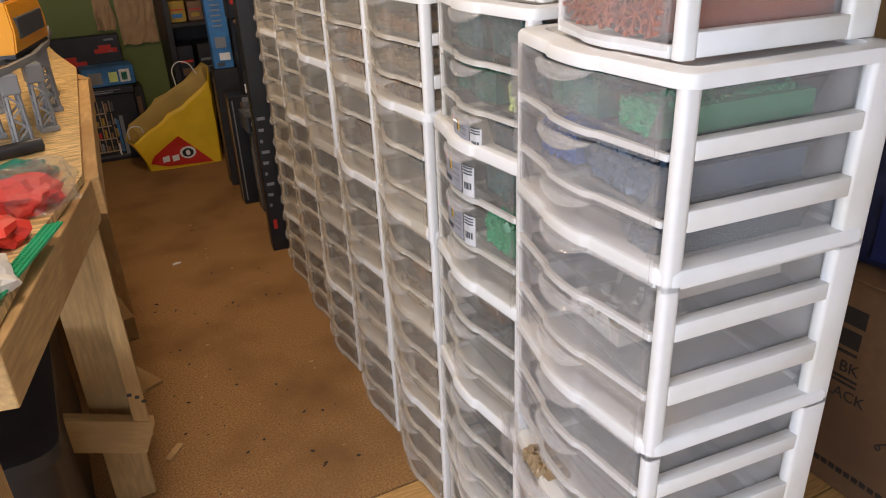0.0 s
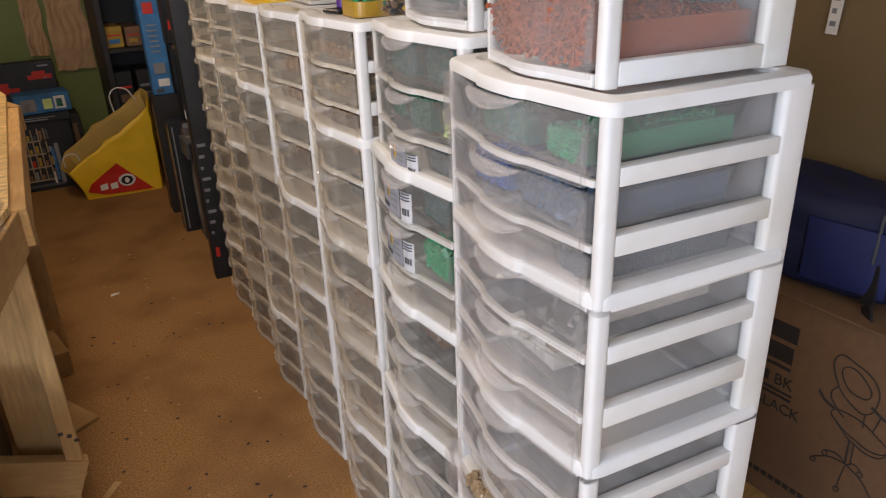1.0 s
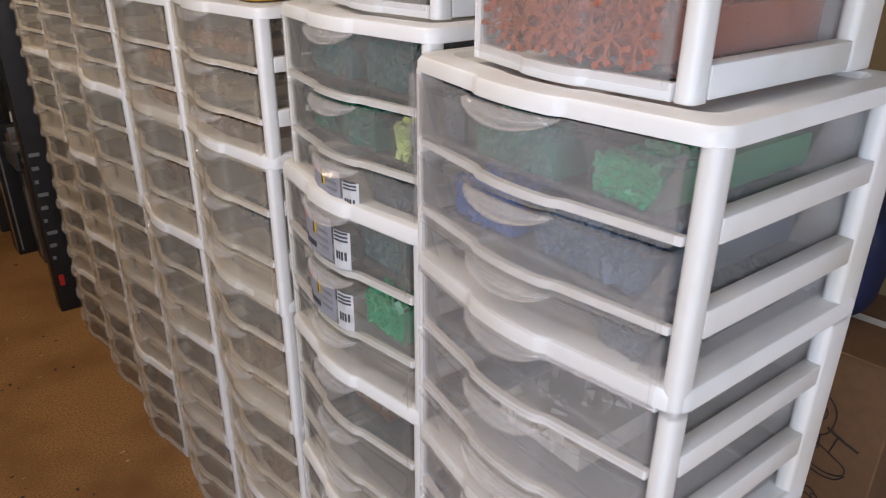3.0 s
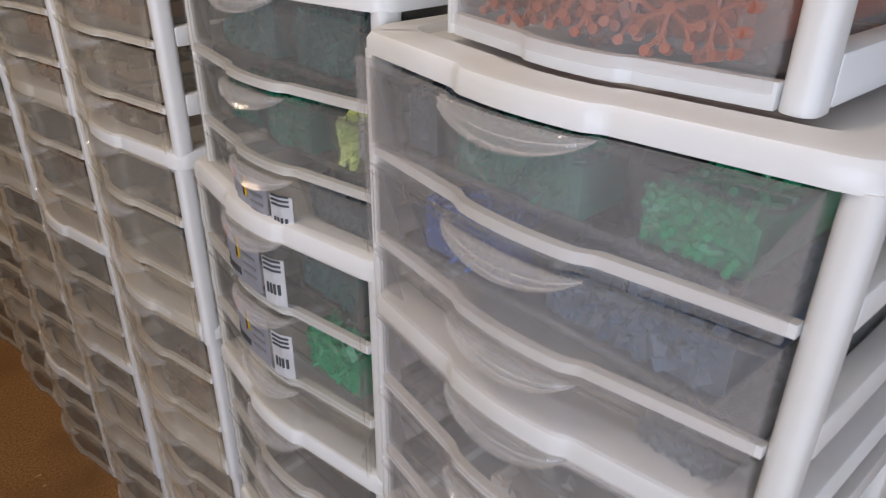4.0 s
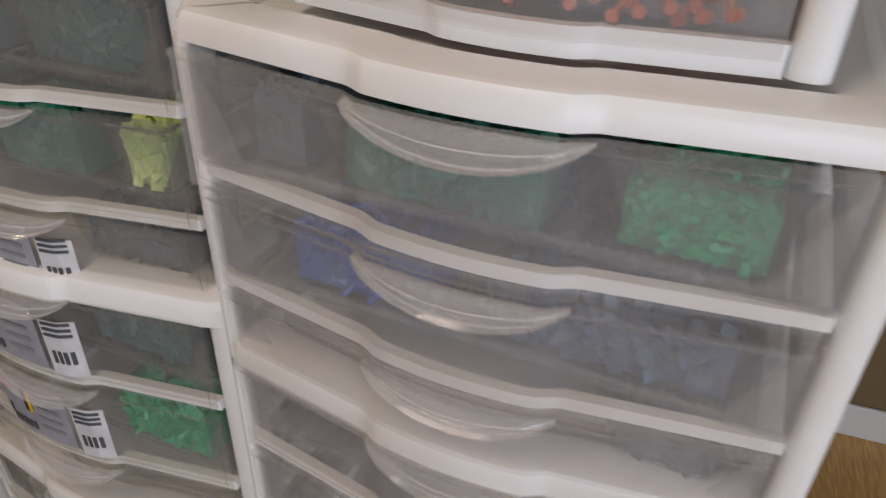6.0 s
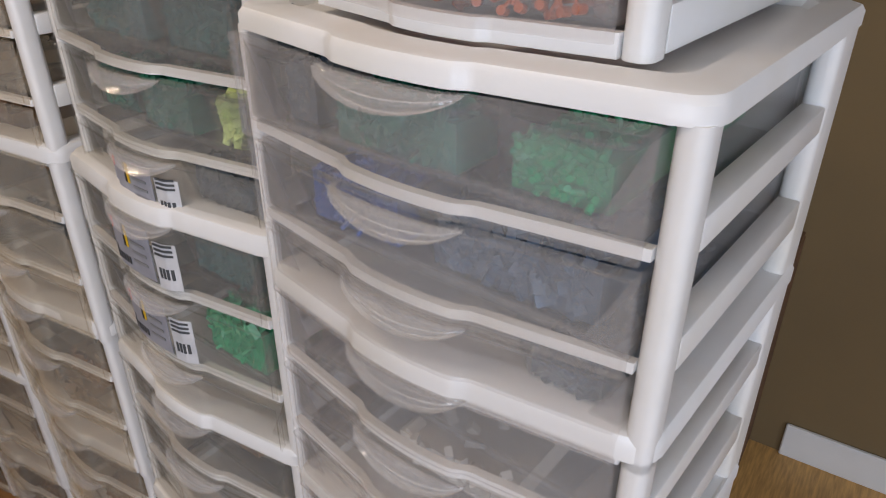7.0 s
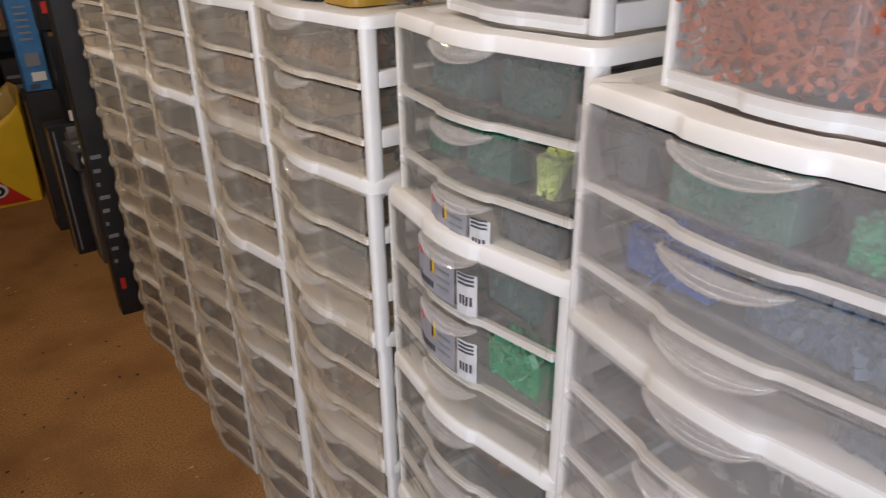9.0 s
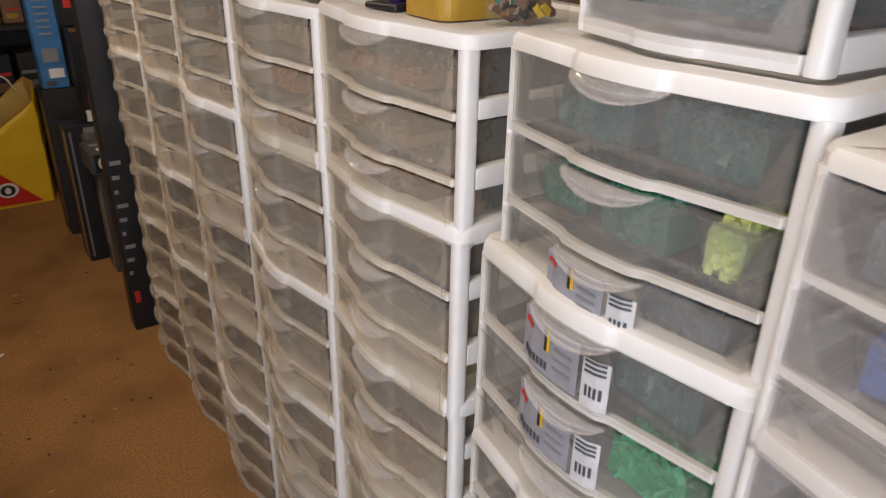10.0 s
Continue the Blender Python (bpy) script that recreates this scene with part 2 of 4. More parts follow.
def rounded(x0, x1, y0, y1, r, n=4):
    pts = []
    for cx, cy, a0 in ((x1 - r, y1 - r, 0), (x0 + r, y1 - r, 90), (x0 + r, y0 + r, 180), (x1 - r, y0 + r, 270)):
        for i in range(n + 1):
            a = radians(a0 + 90 * i / n)
            pts.append((cx + r * math.cos(a), cy + r * math.sin(a)))
    return pts


def lid_mesh(w, d, z0, z1, b):
    """The top frame: a slab with the bowed front, a rolled edge and a sunken middle."""
    front = [(x - 0.0035, y) for x, y in bow_line(w, b)]
    near = [(0.018 - 0.0205 * math.sin(a), 0.018 - 0.0205 * math.cos(a)) for a in (0, 0.4, 0.8, 1.2, 1.5)]
    outline = near + front + [(x, w - y) for x, y in reversed(near)]
    outline += [(d - 0.014, w + 0.0025), (d, w - 0.010), (d, 0.010), (d - 0.014, -0.0025)]
    bm = bmesh.new()
    n = len(outline)
    cx, cy = d / 2, w / 2

    def ring(k, z):
        return [bm.verts.new((cx + (x - cx) * (1 - k / (d / 2)), cy + (y - cy) * (1 - k / (w / 2)), z)) for x, y in outline]

    rings = [ring(0.010, z0), ring(0.0, z0), ring(0.0, z1 - 0.006), ring(0.0025, z1 - 0.0015), ring(0.006, z1), ring(0.026, z1), ring(0.030, z1 - 0.006)]
    for p, q in zip(rings, rings[1:]):
        for i in range(n):
            bm.faces.new((p[i], p[(i + 1) % n], q[(i + 1) % n], q[i]))
    bm.faces.new(rings[-1])
    bm.faces.new(list(reversed(rings[0])))
    return bm


def rail_mesh(w, z0, z1, b, deep=0.007):
    pts = bow_line(w, b)
    outline = [(x, y) for x, y in pts] + [(x + deep, y) for x, y in reversed(pts)]
    bm = prism(outline, z0, z1)
    return bm


def drawer_mesh(w, d, z0, z1, b):
    """Front panel, swept along the bow, with beads along all four edges."""
    bm = bmesh.new()
    pts = [(x - 0.004, y) for x, y in bow_line(w, b)]
    ya, yb = pts[0][1] + 0.002, pts[-1][1] - 0.002
    inner = [p for p in pts if ya + 0.004 < p[1] < yb - 0.004]
    xa, xb = pts[0][0], pts[-1][0]
    stations = [(xa, ya, 1), (xa - 0.0004, ya + 0.0028, 1), (xa - 0.0004, ya + 0.0032, 0)] + [(x, y, 0) for x, y in inner] + [(xb - 0.0004, yb - 0.0032, 0), (xb - 0.0004, yb - 0.0028, 1), (xb, yb, 1)]
    rows = []
    for x, y, thick in stations:
        f, g = (-0.0016, 0.0036) if thick else (0.0, 0.0022)
        prof = ((-0.0016, z0 - 0.0055), (-0.0016, z0 - 0.0028), (f, z0 - 0.0025), (f, z1 - 0.0075), (-0.0028, z1 - 0.0070), (-0.0028, z1 - 0.0032),
                (0.0045, z1 - 0.0032), (0.0045, z1 - 0.0070), (g, z1 - 0.0075), (g, z0 - 0.0025), (0.0034, z0 - 0.0028), (0.0034, z0 - 0.0055))
        rows.append([bm.verts.new((x + dx, y, z)) for dx, z in prof])
    n = len(rows[0])
    for p, q in zip(rows, rows[1:]):
        for k in range(n):
            bm.faces.new((p[k], p[(k + 1) % n], q[(k + 1) % n], q[k]))
    bm.faces.new(rows[0])
    bm.faces.new(list(reversed(rows[-1])))
    return bm


def tray_mesh(w, d, z0, z1):
    """Floor, sides and back of a drawer, in one moulding."""
    bm = bmesh.new()
    t = 0.0022
    y0, y1, zb, zt = POST_Y + 0.002, w - POST_FAR - 0.002, z0 + 0.002, z1 - 0.006

    def ring(k, z):
        return [bm.verts.new(p) for p in ((0.003 + k, y0 + 0.03, z), (0.003 + k, y0 + k, z), (d - 0.028 - k, y0 + k, z), (d - 0.028 - k, y1 - k, z), (0.003 + k, y1 - k, z), (0.003 + k, y1 - 0.03, z))]

    rs = [ring(0.002, zb), ring(0, zb + 0.004), ring(0, zt), ring(t, zt), ring(t, zb + 0.005), ring(t + 0.002, zb + t)]
    for r in rs[2:5]:
        for v in (r[0], r[5]):
            if v.co.z > zb + 0.01:
                v.co.z = zb + 0.008
    for p, q in zip(rs, rs[1:]):
        for k in range(6):
            bm.faces.new((p[k], p[(k + 1) % 6], q[(k + 1) % 6], q[k]))
    bm.faces.new(list(reversed(rs[0])))
    bm.faces.new(rs[-1])
    return bm


def handle_mesh(w, z1, b, half=0.054, drop=0.0150, out=0.0060):
    """A hanging lens-shaped lip at the middle of the drawer's top edge, with a thickened lower rim."""
    bm = bmesh.new()
    n, rows = 22, 7
    span = w - POST_Y - POST_FAR
    mid = (POST_Y + w - POST_FAR) / 2 - 0.003
    grid = []
    for side in (0, 1):
        g = []
        for j in range(rows + 1):
            v = j / rows
            line = []
            for i in range(n + 1):
                s = -1 + 2 * i / n
                k = max(0.0, 1 - s * s)
                yy = mid + s * half
                base = bow((yy - POST_Y) / span, b)
                o = out * k ** 0.7 * math.sin(math.pi * 0.62 * v) + 0.0055
                if j == rows:
                    o += 0.0032
                if side:
                    o -= 0.0022 + (0.0034 if j >= rows - 1 else 0)
                line.append(bm.verts.new((-base - o, yy, z1 - 0.0035 - (drop * k ** 0.8 + 0.0006) * v)))
            g.append(line)
        grid.append(g)
    for side in (0, 1):
        g = grid[side]
        for j in range(rows):
            for i in range(n):
                bm.faces.new((g[j][i], g[j][i + 1], g[j + 1][i + 1], g[j + 1][i]))
    a, c = grid
    for j in (0, rows):
        for i in range(n):
            bm.faces.new((a[j][i], a[j][i + 1], c[j][i + 1], c[j][i]))
    for i in (0, n):
        for j in range(rows):
            bm.faces.new((a[j][i], a[j + 1][i], c[j + 1][i], c[j][i]))
    return bm


def handle_rim_mesh(w, z1, b, half, share, r, out=0.0085, drop=0.0150):
    """A thin bead that follows the handle's curve at the given share of its drop."""
    bm = bmesh.new()
    n, sides = 26, 6
    span = w - POST_Y - POST_FAR
    mid = (POST_Y + w - POST_FAR) / 2 - 0.003
    rings = []
    for i in range(n + 1):
        s = -1 + 2 * i / n
        k = max(0.0, 1 - s * s)
        yy = mid + s * half
        x = -bow((yy - POST_Y) / span, b) - 0.0055 - (out - 0.0055) * k
        z = z1 - 0.0040 - (drop * k ** 0.8) * share
        rings.append([bm.verts.new((x + r * math.cos(a), yy, z + r * math.sin(a))) for a in (2 * math.pi * j / sides for j in range(sides))])
    for p, q in zip(rings, rings[1:]):
        for j in range(sides):
            bm.faces.new((p[j], p[(j + 1) % sides], q[(j + 1) % sides], q[j]))
    bm.faces.new(rings[0])
    bm.faces.new(rings[-1])
    return bm


def drawer_unit(w=W, d=D, b=0.026, lid=(0.2235, 0.2415), tops=TOPS, bottoms=BOTTOMS, rails=SIDE_RAILS, name="drawer_unit"):
    u = thing(name, pose(0, 0, 0), "white plastic three-drawer unit with frosted drawers", "drawer unit", "stacked drawer units")
    part("lid", lid_mesh(w, d, lid[0], lid[1], b), WHITE, u, smooth=True)
    px, py, back = POST_X, POST_Y, 0.047
    for x0, x1, y0, y1 in ((0, px, 0, py), (0, px, w - POST_FAR, w), (d - back, d, 0, py), (d - back, d, w - POST_FAR, w)):
        r = 0.0075 if y0 == 0 else 0.0045
        part("post", prism(rounded(x0, x1, y0, y1, r), 0.002, lid[0] + 0.001), WHITE, u, smooth=True)
    levels = [(0.002, bottoms[-1])] + [(tops[i + 1], bottoms[i]) for i in range(len(tops) - 2, -1, -1)]
    for z0, z1 in levels:
        part("front_rail", rail_mesh(w, z0, z1, b), WHITE, u, smooth=True)
    for z0, z1 in rails:
        for y0, y1 in ((0.0006, 0.0185), (w - 0.0095, w - 0.0006)):
            part("side_rail", box(px - 0.002, d - back + 0.002, y0, y1, z0, z1, 0.002, 2), WHITE, u, smooth=True)
    part("back_panel", box(d - 0.010, d - 0.007, py - 0.002, w - POST_FAR + 0.001, 0.004, lid[0]), WHITE, u)
    for z1, z0 in zip(tops, bottoms):
        dr = part("drawer", drawer_mesh(w, d, z0, z1, b), FROST, u, "frosted translucent plastic drawer", smooth=True)
        part("tray", tray_mesh(w, d, z0, z1), FROST, dr)
        grip = 0.056 * w / W
        part("handle", handle_mesh(w, z1, b, half=grip), CLEAR, dr, "clear plastic lip handle", smooth=True)
        part("handle_rim", handle_rim_mesh(w, z1, b, grip, 1.0, 0.0007), RIM, dr, "milky rounded rim of the handle", smooth=True)
        part("handle_ledge", handle_rim_mesh(w, z1, b, grip, 0.42, 0.0005, 0.0115), RIM, dr, smooth=True)
    return u


# each stack: near front corner, turn, and the height at which each of its five units begins
STACKS = (
    (1.031, 1.124, -5.2, (-0.003, 0.270, 0.543, 0.7855, 1.028)),
    (1.071, 1.489, -4.0, (0.0, 0.260, 0.520, 0.780, 1.040)),
    (1.103, 1.881, -4.0, (0.0, 0.256, 0.512, 0.773, 1.031)),
    (1.121, 2.234, -3.5, (0.0, 0.256, 0.512, 0.768, 1.024)),
    (1.139, 2.586, -3.5, (0.0, 0.254, 0.508, 0.762, 1.016)),
    (1.164, 2.938, -3.5, (0.0, 0.253, 0.506, 0.759, 1.012)),
    (1.186, 3.290, -3.5, (0.0, 0.252, 0.504, 0.756, 1.008)),
)
masters = {True: drawer_unit(), False: drawer_unit(lid=(0.2318, 0.2485), tops=(0.2355, 0.153, 0.076))}
used = set()
units = {}
for c, (sx, sy, turn, bases) in enumerate(STACKS):
    for k, base in enumerate(bases):
        jit = 0.5 * math.sin(c * 5.1 + k * 2.3) if c else 0.0
        dx, wy = 0.003 * math.sin(c * 3 + k * 1.7) if c else 0.0, 0.975 if c else 1.0
        tall = (bases[k + 1] - base) / PITCH if k < 4 else (1.0, 1.04, 1.02, 1.0, 1.0, 1.0, 1.0)[c]
        if (c, k) == (1, 4):
            dx, wy = 0.017, 0.917
        m = pose(sx + dx, sy, base, 0, 0, turn + jit) @ Matrix.Diagonal((1, wy, tall, 1))
        master = masters[k < 4]
        if master not in used:
            master.matrix_basis = m
            units[c, k] = master
            used.add(master)
        else:
            units[c, k] = copy_thing(master, m)


def drawer_of(u, i):
    return sorted([o for o in u.children if o.name.startswith("drawer")], key=lambda o: -max(v.co.z for v in o.data.vertices))[i]


# the drawers of the older stacks are clearer and yellowed
for (c, k), u in units.items():
    if c:
        for i in range(3):
            dr = drawer_of(u, i)
            for ob in (dr, *[o for o in dr.children if o.name.startswith("tray")]):
                ob.material_slots[0].link = "OBJECT"
                ob.material_slots[0].material = HAZY if c == 1 else AMBER

# two drawers of the first stack stand a little open
drawer_of(units[0, 4], 0).location = (-0.008, 0.0, -0.0008)
drawer_of(units[0, 4], 0).rotation_euler = (0, radians(0.3), radians(0.5))
drawer_of(units[0, 4], 1).location = (-0.005, 0.0, -0.0015)

# a low drawer of the first stack hangs open and askew
low = drawer_of(units[0, 2], 2)
low.location = (-0.040, 0.006, -0.002)
low.rotation_euler = (0, radians(2.5), radians(-2.0))

# smaller units on the first two stacks
SW, SD = 0.258, 0.275
small = drawer_unit(SW, SD, 0.020, (0.335, 0.352), (0.333, 0.226, 0.119), (0.240, 0.133, 0.016), ((0.003, 0.030), (0.112, 0.140), (0.220, 0.248)), "small_drawer_unit")
tagged(small, "smaller white drawer unit set on top of the stack", "drawer unit")
small.matrix_basis = pose(1.062, 1.168, 1.2755, 0, 0, -6.0)
small2 = copy_thing(small, pose(1.128, 1.520, 1.2975, 0, 0, -6.0))


# ---- room ----
def slab(name, x0, x1, y0, y1, z0, z1, mat, label, category="wall"):
    return tagged(part(name, box(x0, x1, y0, y1, z0, z1), mat), label, category, kind="structure")


XL, XR, YB, YF = -1.70, 2.335, -1.60, 5.98
slab("floor", XL, XR, 2.03, YF, -0.12, 0, CARPET, "worn brown carpet floor with crumbs", "floor")
slab("subfloor", XL, XR, YB, 2.03, -0.12, -0.016, BOARD, "pine board floor beyond the carpet edge", "floor")
slab("wall_back", XL - 0.1, XR + 0.1, YF, YF + 0.1, -0.12, 2.5, GREEN_WALL, "olive green painted wall")
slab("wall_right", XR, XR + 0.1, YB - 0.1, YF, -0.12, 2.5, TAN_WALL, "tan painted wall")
# walls out of view, with window openings added for the daylight lamps
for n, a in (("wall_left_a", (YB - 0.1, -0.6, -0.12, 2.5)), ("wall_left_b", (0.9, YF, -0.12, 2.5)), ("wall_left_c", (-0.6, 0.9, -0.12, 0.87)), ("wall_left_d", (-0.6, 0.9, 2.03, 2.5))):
    slab(n, XL - 0.1, XL, a[0], a[1], a[2], a[3], TAN_WALL, "unseen tan painted wall with an assumed window opening")
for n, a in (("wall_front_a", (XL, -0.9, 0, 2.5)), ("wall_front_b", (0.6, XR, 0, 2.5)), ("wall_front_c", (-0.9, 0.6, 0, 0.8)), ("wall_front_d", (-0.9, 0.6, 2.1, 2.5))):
    slab(n, a[0], a[1], YB - 0.1, YB, a[2] - 0.12 if a[2] == 0 else a[2], a[3], TAN_WALL, "unseen tan painted wall with an assumed window opening")
slab("ceiling", XL - 0.1, XR + 0.1, YB - 0.1, YF + 0.1, 2.42, 2.5, CEIL, "plain white ceiling", "ceiling")
tagged(part("baseboard", box(XR - 0.014, XR - 0.001, YB + 0.02, 1.09, -0.016, 0.083, 0.003, 1), TRIM), "white painted baseboard along the wall", "baseboard", kind="structure")
for i in range(9):
    y1 = 2.026 - i * 0.095
    b = part("floor_board", box(-1.2, XR - 0.02, y1 - 0.092, y1, -0.0155, -0.004, 0.0015, 1), BOARD, bpy.data.objects["subfloor"])


# fixture out of view, added to go with the bulb lamps
def ceiling_fixture(m):
    f = thing("ceiling_light", m, "assumed round white ceiling light with a frosted bowl, out of view", "ceiling light", "ceiling lights")
    bm = bmesh.new()
    bmesh.ops.create_cone(bm, cap_ends=True, segments=32, radius1=0.16, radius2=0.17, depth=0.03, matrix=Matrix.Translation((0, 0, 0.085)))
    part("mount", bm, TRIM, f, smooth=True)
    bm = bmesh.new()
    bmesh.ops.create_cone(bm, cap_ends=False, segments=32, radius1=0.19, radius2=0.185, depth=0.012, matrix=Matrix.Translation((0, 0, 0.06)))
    part("rim", bm, TRIM, f, smooth=True)
    return f


fix = ceiling_fixture(pose(0.35, 1.6, 2.32))
copy_thing(fix, pose(0.65, 3.5, 2.32))


# ---- work bench ----
before = set(bpy.data.objects)
bench = thing("work_bench", pose(0, 0, 0), "rough pine work bench with a strand board top", "work bench")


def bench_at(x, y, z=0.0):
    """The bench's own plan, skewed a little to the walls, in the room."""
    return Vector((1.027 * x - 0.0825 * y + 0.148, -0.0217 * x + 1.061 * y - 0.0734, 1.043 * z))


def settle(ob, spot, turn, sx, sz):
    """Moves a thing to its spot in the room, turned and sized with its neighbours."""
    m = ob.matrix_basis.copy()
    at = m.translation.copy()
    m.translation = (0, 0, 0)
    ob.matrix_basis = Matrix.Translation(spot(*at)) @ pose(0, 0, 0, 0, 0, turn) @ Matrix.Diagonal((sx, sx, sz, 1)) @ m
    return ob


top_plan = [(0.300, 1.55), (0.392, 2.016), (0.466, 2.282), (0.514, 3.66), (0.456, 4.063), (0.40, 4.60), (-0.80, 4.60), (-0.80, 1.55)]
bm = prism(list(reversed(top_plan)), 0.922, 0.939)
part("tabletop", bm, OSB, bench, "glossy yellow strand board top")


def board(p, q, w, h, name, label="", lift=0.0):
    """A sawn board with its long edge from p to q, w thick across and h deep."""
    p, q = bench_at(*p), bench_at(*q)
    d = q - p
    side = Vector((d.y, -d.x, 0)).normalized() if abs(d.x) + abs(d.y) > 1e-4 else Vector((1, 0, 0))
    upv = side.cross(d.normalized())
    m = Matrix((( side.x, upv.x, d.normalized().x, (p.x + q.x) / 2), (side.y, upv.y, d.normalized().y, (p.y + q.y) / 2), (side.z, upv.z, d.normalized().z, (p.z + q.z) / 2), (0, 0, 0, 1)))
    bm = box(-w / 2, w / 2, -h / 2, h / 2, -d.length / 2, d.length / 2, 0.003, 2)
    return part(name, bm, PINE, bench, label, m=m)


board((0.490, 2.262, 0.833), (0.285, 1.600, 0.833), 0.034, 0.098, "apron")
board((0.505, 2.262, 0.838), (0.640, 3.395, 0.838), 0.034, 0.088, "apron")
board((0.650, 3.41, 0.838), (0.575, 3.72, 0.838), 0.034, 0.088, "apron")
board((0.476, 2.245, 0.235), (0.476, 2.245, 0.785), 0.036, 0.085, "leg_facing", "pale sawn edge of a leg board")
board((0.420, 2.300, 0.0), (0.420, 2.300, 0.880), 0.100, 0.038, "leg")
board((0.485, 2.215, 0.235), (0.06, 2.215, 0.410), 0.036, 0.092, "brace")
board((0.560, 3.33, 0.0), (0.560, 3.33, 0.880), 0.090, 0.038, "leg")
board((0.225, 1.62, 0.0), (0.225, 1.62, 0.780), 0.038, 0.090, "leg")
board((-0.68, 4.2, 0.0), (-0.68, 4.2, 0.880), 0.090, 0.038, "leg")
board((-0.68, 1.62, 0.0), (-0.68, 1.62, 0.880), 0.090, 0.038, "leg")
bm = bmesh.new()
for kx, ky, kz in ((0.436, 2.105, 0.435), (0.453, 2.150, 0.395), (0.466, 2.180, 0.36)):
    c = bench_at(kx, ky, kz)
    tube(bm, c + Vector((0.018, -0.005, 0)), c + Vector((0.026, -0.008, 0)), 0.004, 8)
part("screw", bm, BLACK_PRINT, bench)

# tub added and enlarged to keep the space under the bench dark
tub = thing("storage_tub", pose(-0.02, 2.42, 0), "black filler tub in the dark space under the bench", "tub")
bm = prism(rounded(-0.44, 0.34, -0.62, 0.42, 0.05), 0.0, 0.52)
part("body", bm, BLACK, tub, smooth=True)
bm = prism(rounded(-0.46, 0.36, -0.64, 0.44, 0.05), 0.521, 0.55)
part("lid", bm, BLACK, tub, smooth=True)

# scraps of wood beside the bench
for nm, m, sx, sy, sz, lb in (
    ("plank", pose(0.575, 3.62, 0.18, -12, 3, 4), 0.018, 0.30, 0.36, "offcut plank leaning against the bench"),
    ("wood_block", pose(0.545, 3.28, 0.045, 0, 0, 8), 0.05, 0.34, 0.09, "short pine block lying on the carpet"),
    ("wood_scrap", pose(0.500, 2.85, 0.006, 0, 0, 25), 0.12, 0.20, 0.012, "thin wood scrap on the carpet"),
    ("wood_sliver", pose(0.545, 2.42, 0.004, 0, 0, -40), 0.02, 0.07, 0.008, "pale wood sliver on the carpet"),
):
    tagged(part(nm, box(-sx / 2, sx / 2, -sy / 2, sy / 2, -sz / 2, sz / 2, 0.002, 1), PINE, m=m), lb, "wood scrap")

# crumbs and chips trodden into the carpet
rnd = random.Random(7)
bm = bmesh.new()
for i in range(70):
    cy = rnd.uniform(2.05, 4.8)
    cx = rnd.uniform(0.55, 1.02 + 0.05 * (cy - 2))
    r = rnd.uniform(0.0015, 0.005)
    bmesh.ops.create_icosphere(bm, subdivisions=1, radius=r, matrix=pose(cx, cy, r * 0.35, 0, 0, rnd.uniform(0, 180)) @ Matrix.Diagonal((rnd.uniform(0.7, 2.2), 1, 0.5, 1)))
tagged(part("carpet_crumbs", bm, BLACK_PRINT), "dark crumbs scattered over the carpet", "crumbs", kind="stuff")
bm = bmesh.new()
for i in range(26):
    cy = rnd.uniform(2.1, 4.5)
    cx = rnd.uniform(0.55, 1.02)
    box_in(bm, cx, cx + rnd.uniform(0.006, 0.016), cy, cy + rnd.uniform(0.003, 0.006), 0.0, 0.003)
tagged(part("wood_chips", bm, PINE), "pale wood chips scattered over the carpet", "wood chips", kind="stuff")
bm = prism([(0, 0), (0.032, 0.006), (0.040, 0.017), (0.018, 0.022), (0.002, 0.014)], 0, 0.004)
tagged(part("paper_scrap", bm, WHITE_PRINT, m=pose(0.700, 3.80, 0.001)), "small white scrap on the carpet", "scrap")


# ---- toys on the bench ----
def pillar(m):
    p = thing("toy_pillar", m, "grey plastic lattice pillar of a toy railway", "toy pillar", "toy railway pillars")
    part("foot", box(-0.022, 0.022, -0.03, 0.03, 0, 0.014, 0.002, 1), GREY_TOY, p)
    for sx in (-0.016, 0.016):
        for sy in (-0.020, 0.020):
            bm = beam(bmesh.new(), (sx, sy, 0.012), (sx * 0.8, sy * 0.8, 0.125), 0.006, 0.006)
            part("upright", bm, GREY_TOY, p)
    bm = bmesh.new()
    for sx in (-0.016, 0.016):
        for j in range(4):
            z0, z1 = 0.016 + j * 0.026, 0.042 + j * 0.026
            a = 0.018 if j % 2 else -0.018
            beam(bm, (sx * 0.9, a, z0), (sx * 0.9, -a, z1), 0.004, 0.004)
    for sy in (-0.020, 0.020):
        for j in range(4):
            z0, z1 = 0.016 + j * 0.026, 0.042 + j * 0.026
            a = 0.014 if j % 2 else -0.014
            beam(bm, (a, sy * 0.9, z0), (-a, sy * 0.9, z1), 0.004, 0.004)
    part("lattice", bm, GREY_TOY, p)
    part("head", box(-0.020, 0.020, -0.024, 0.024, 0.122, 0.168, 0.003, 1), GREY_TOY, p)
    return p


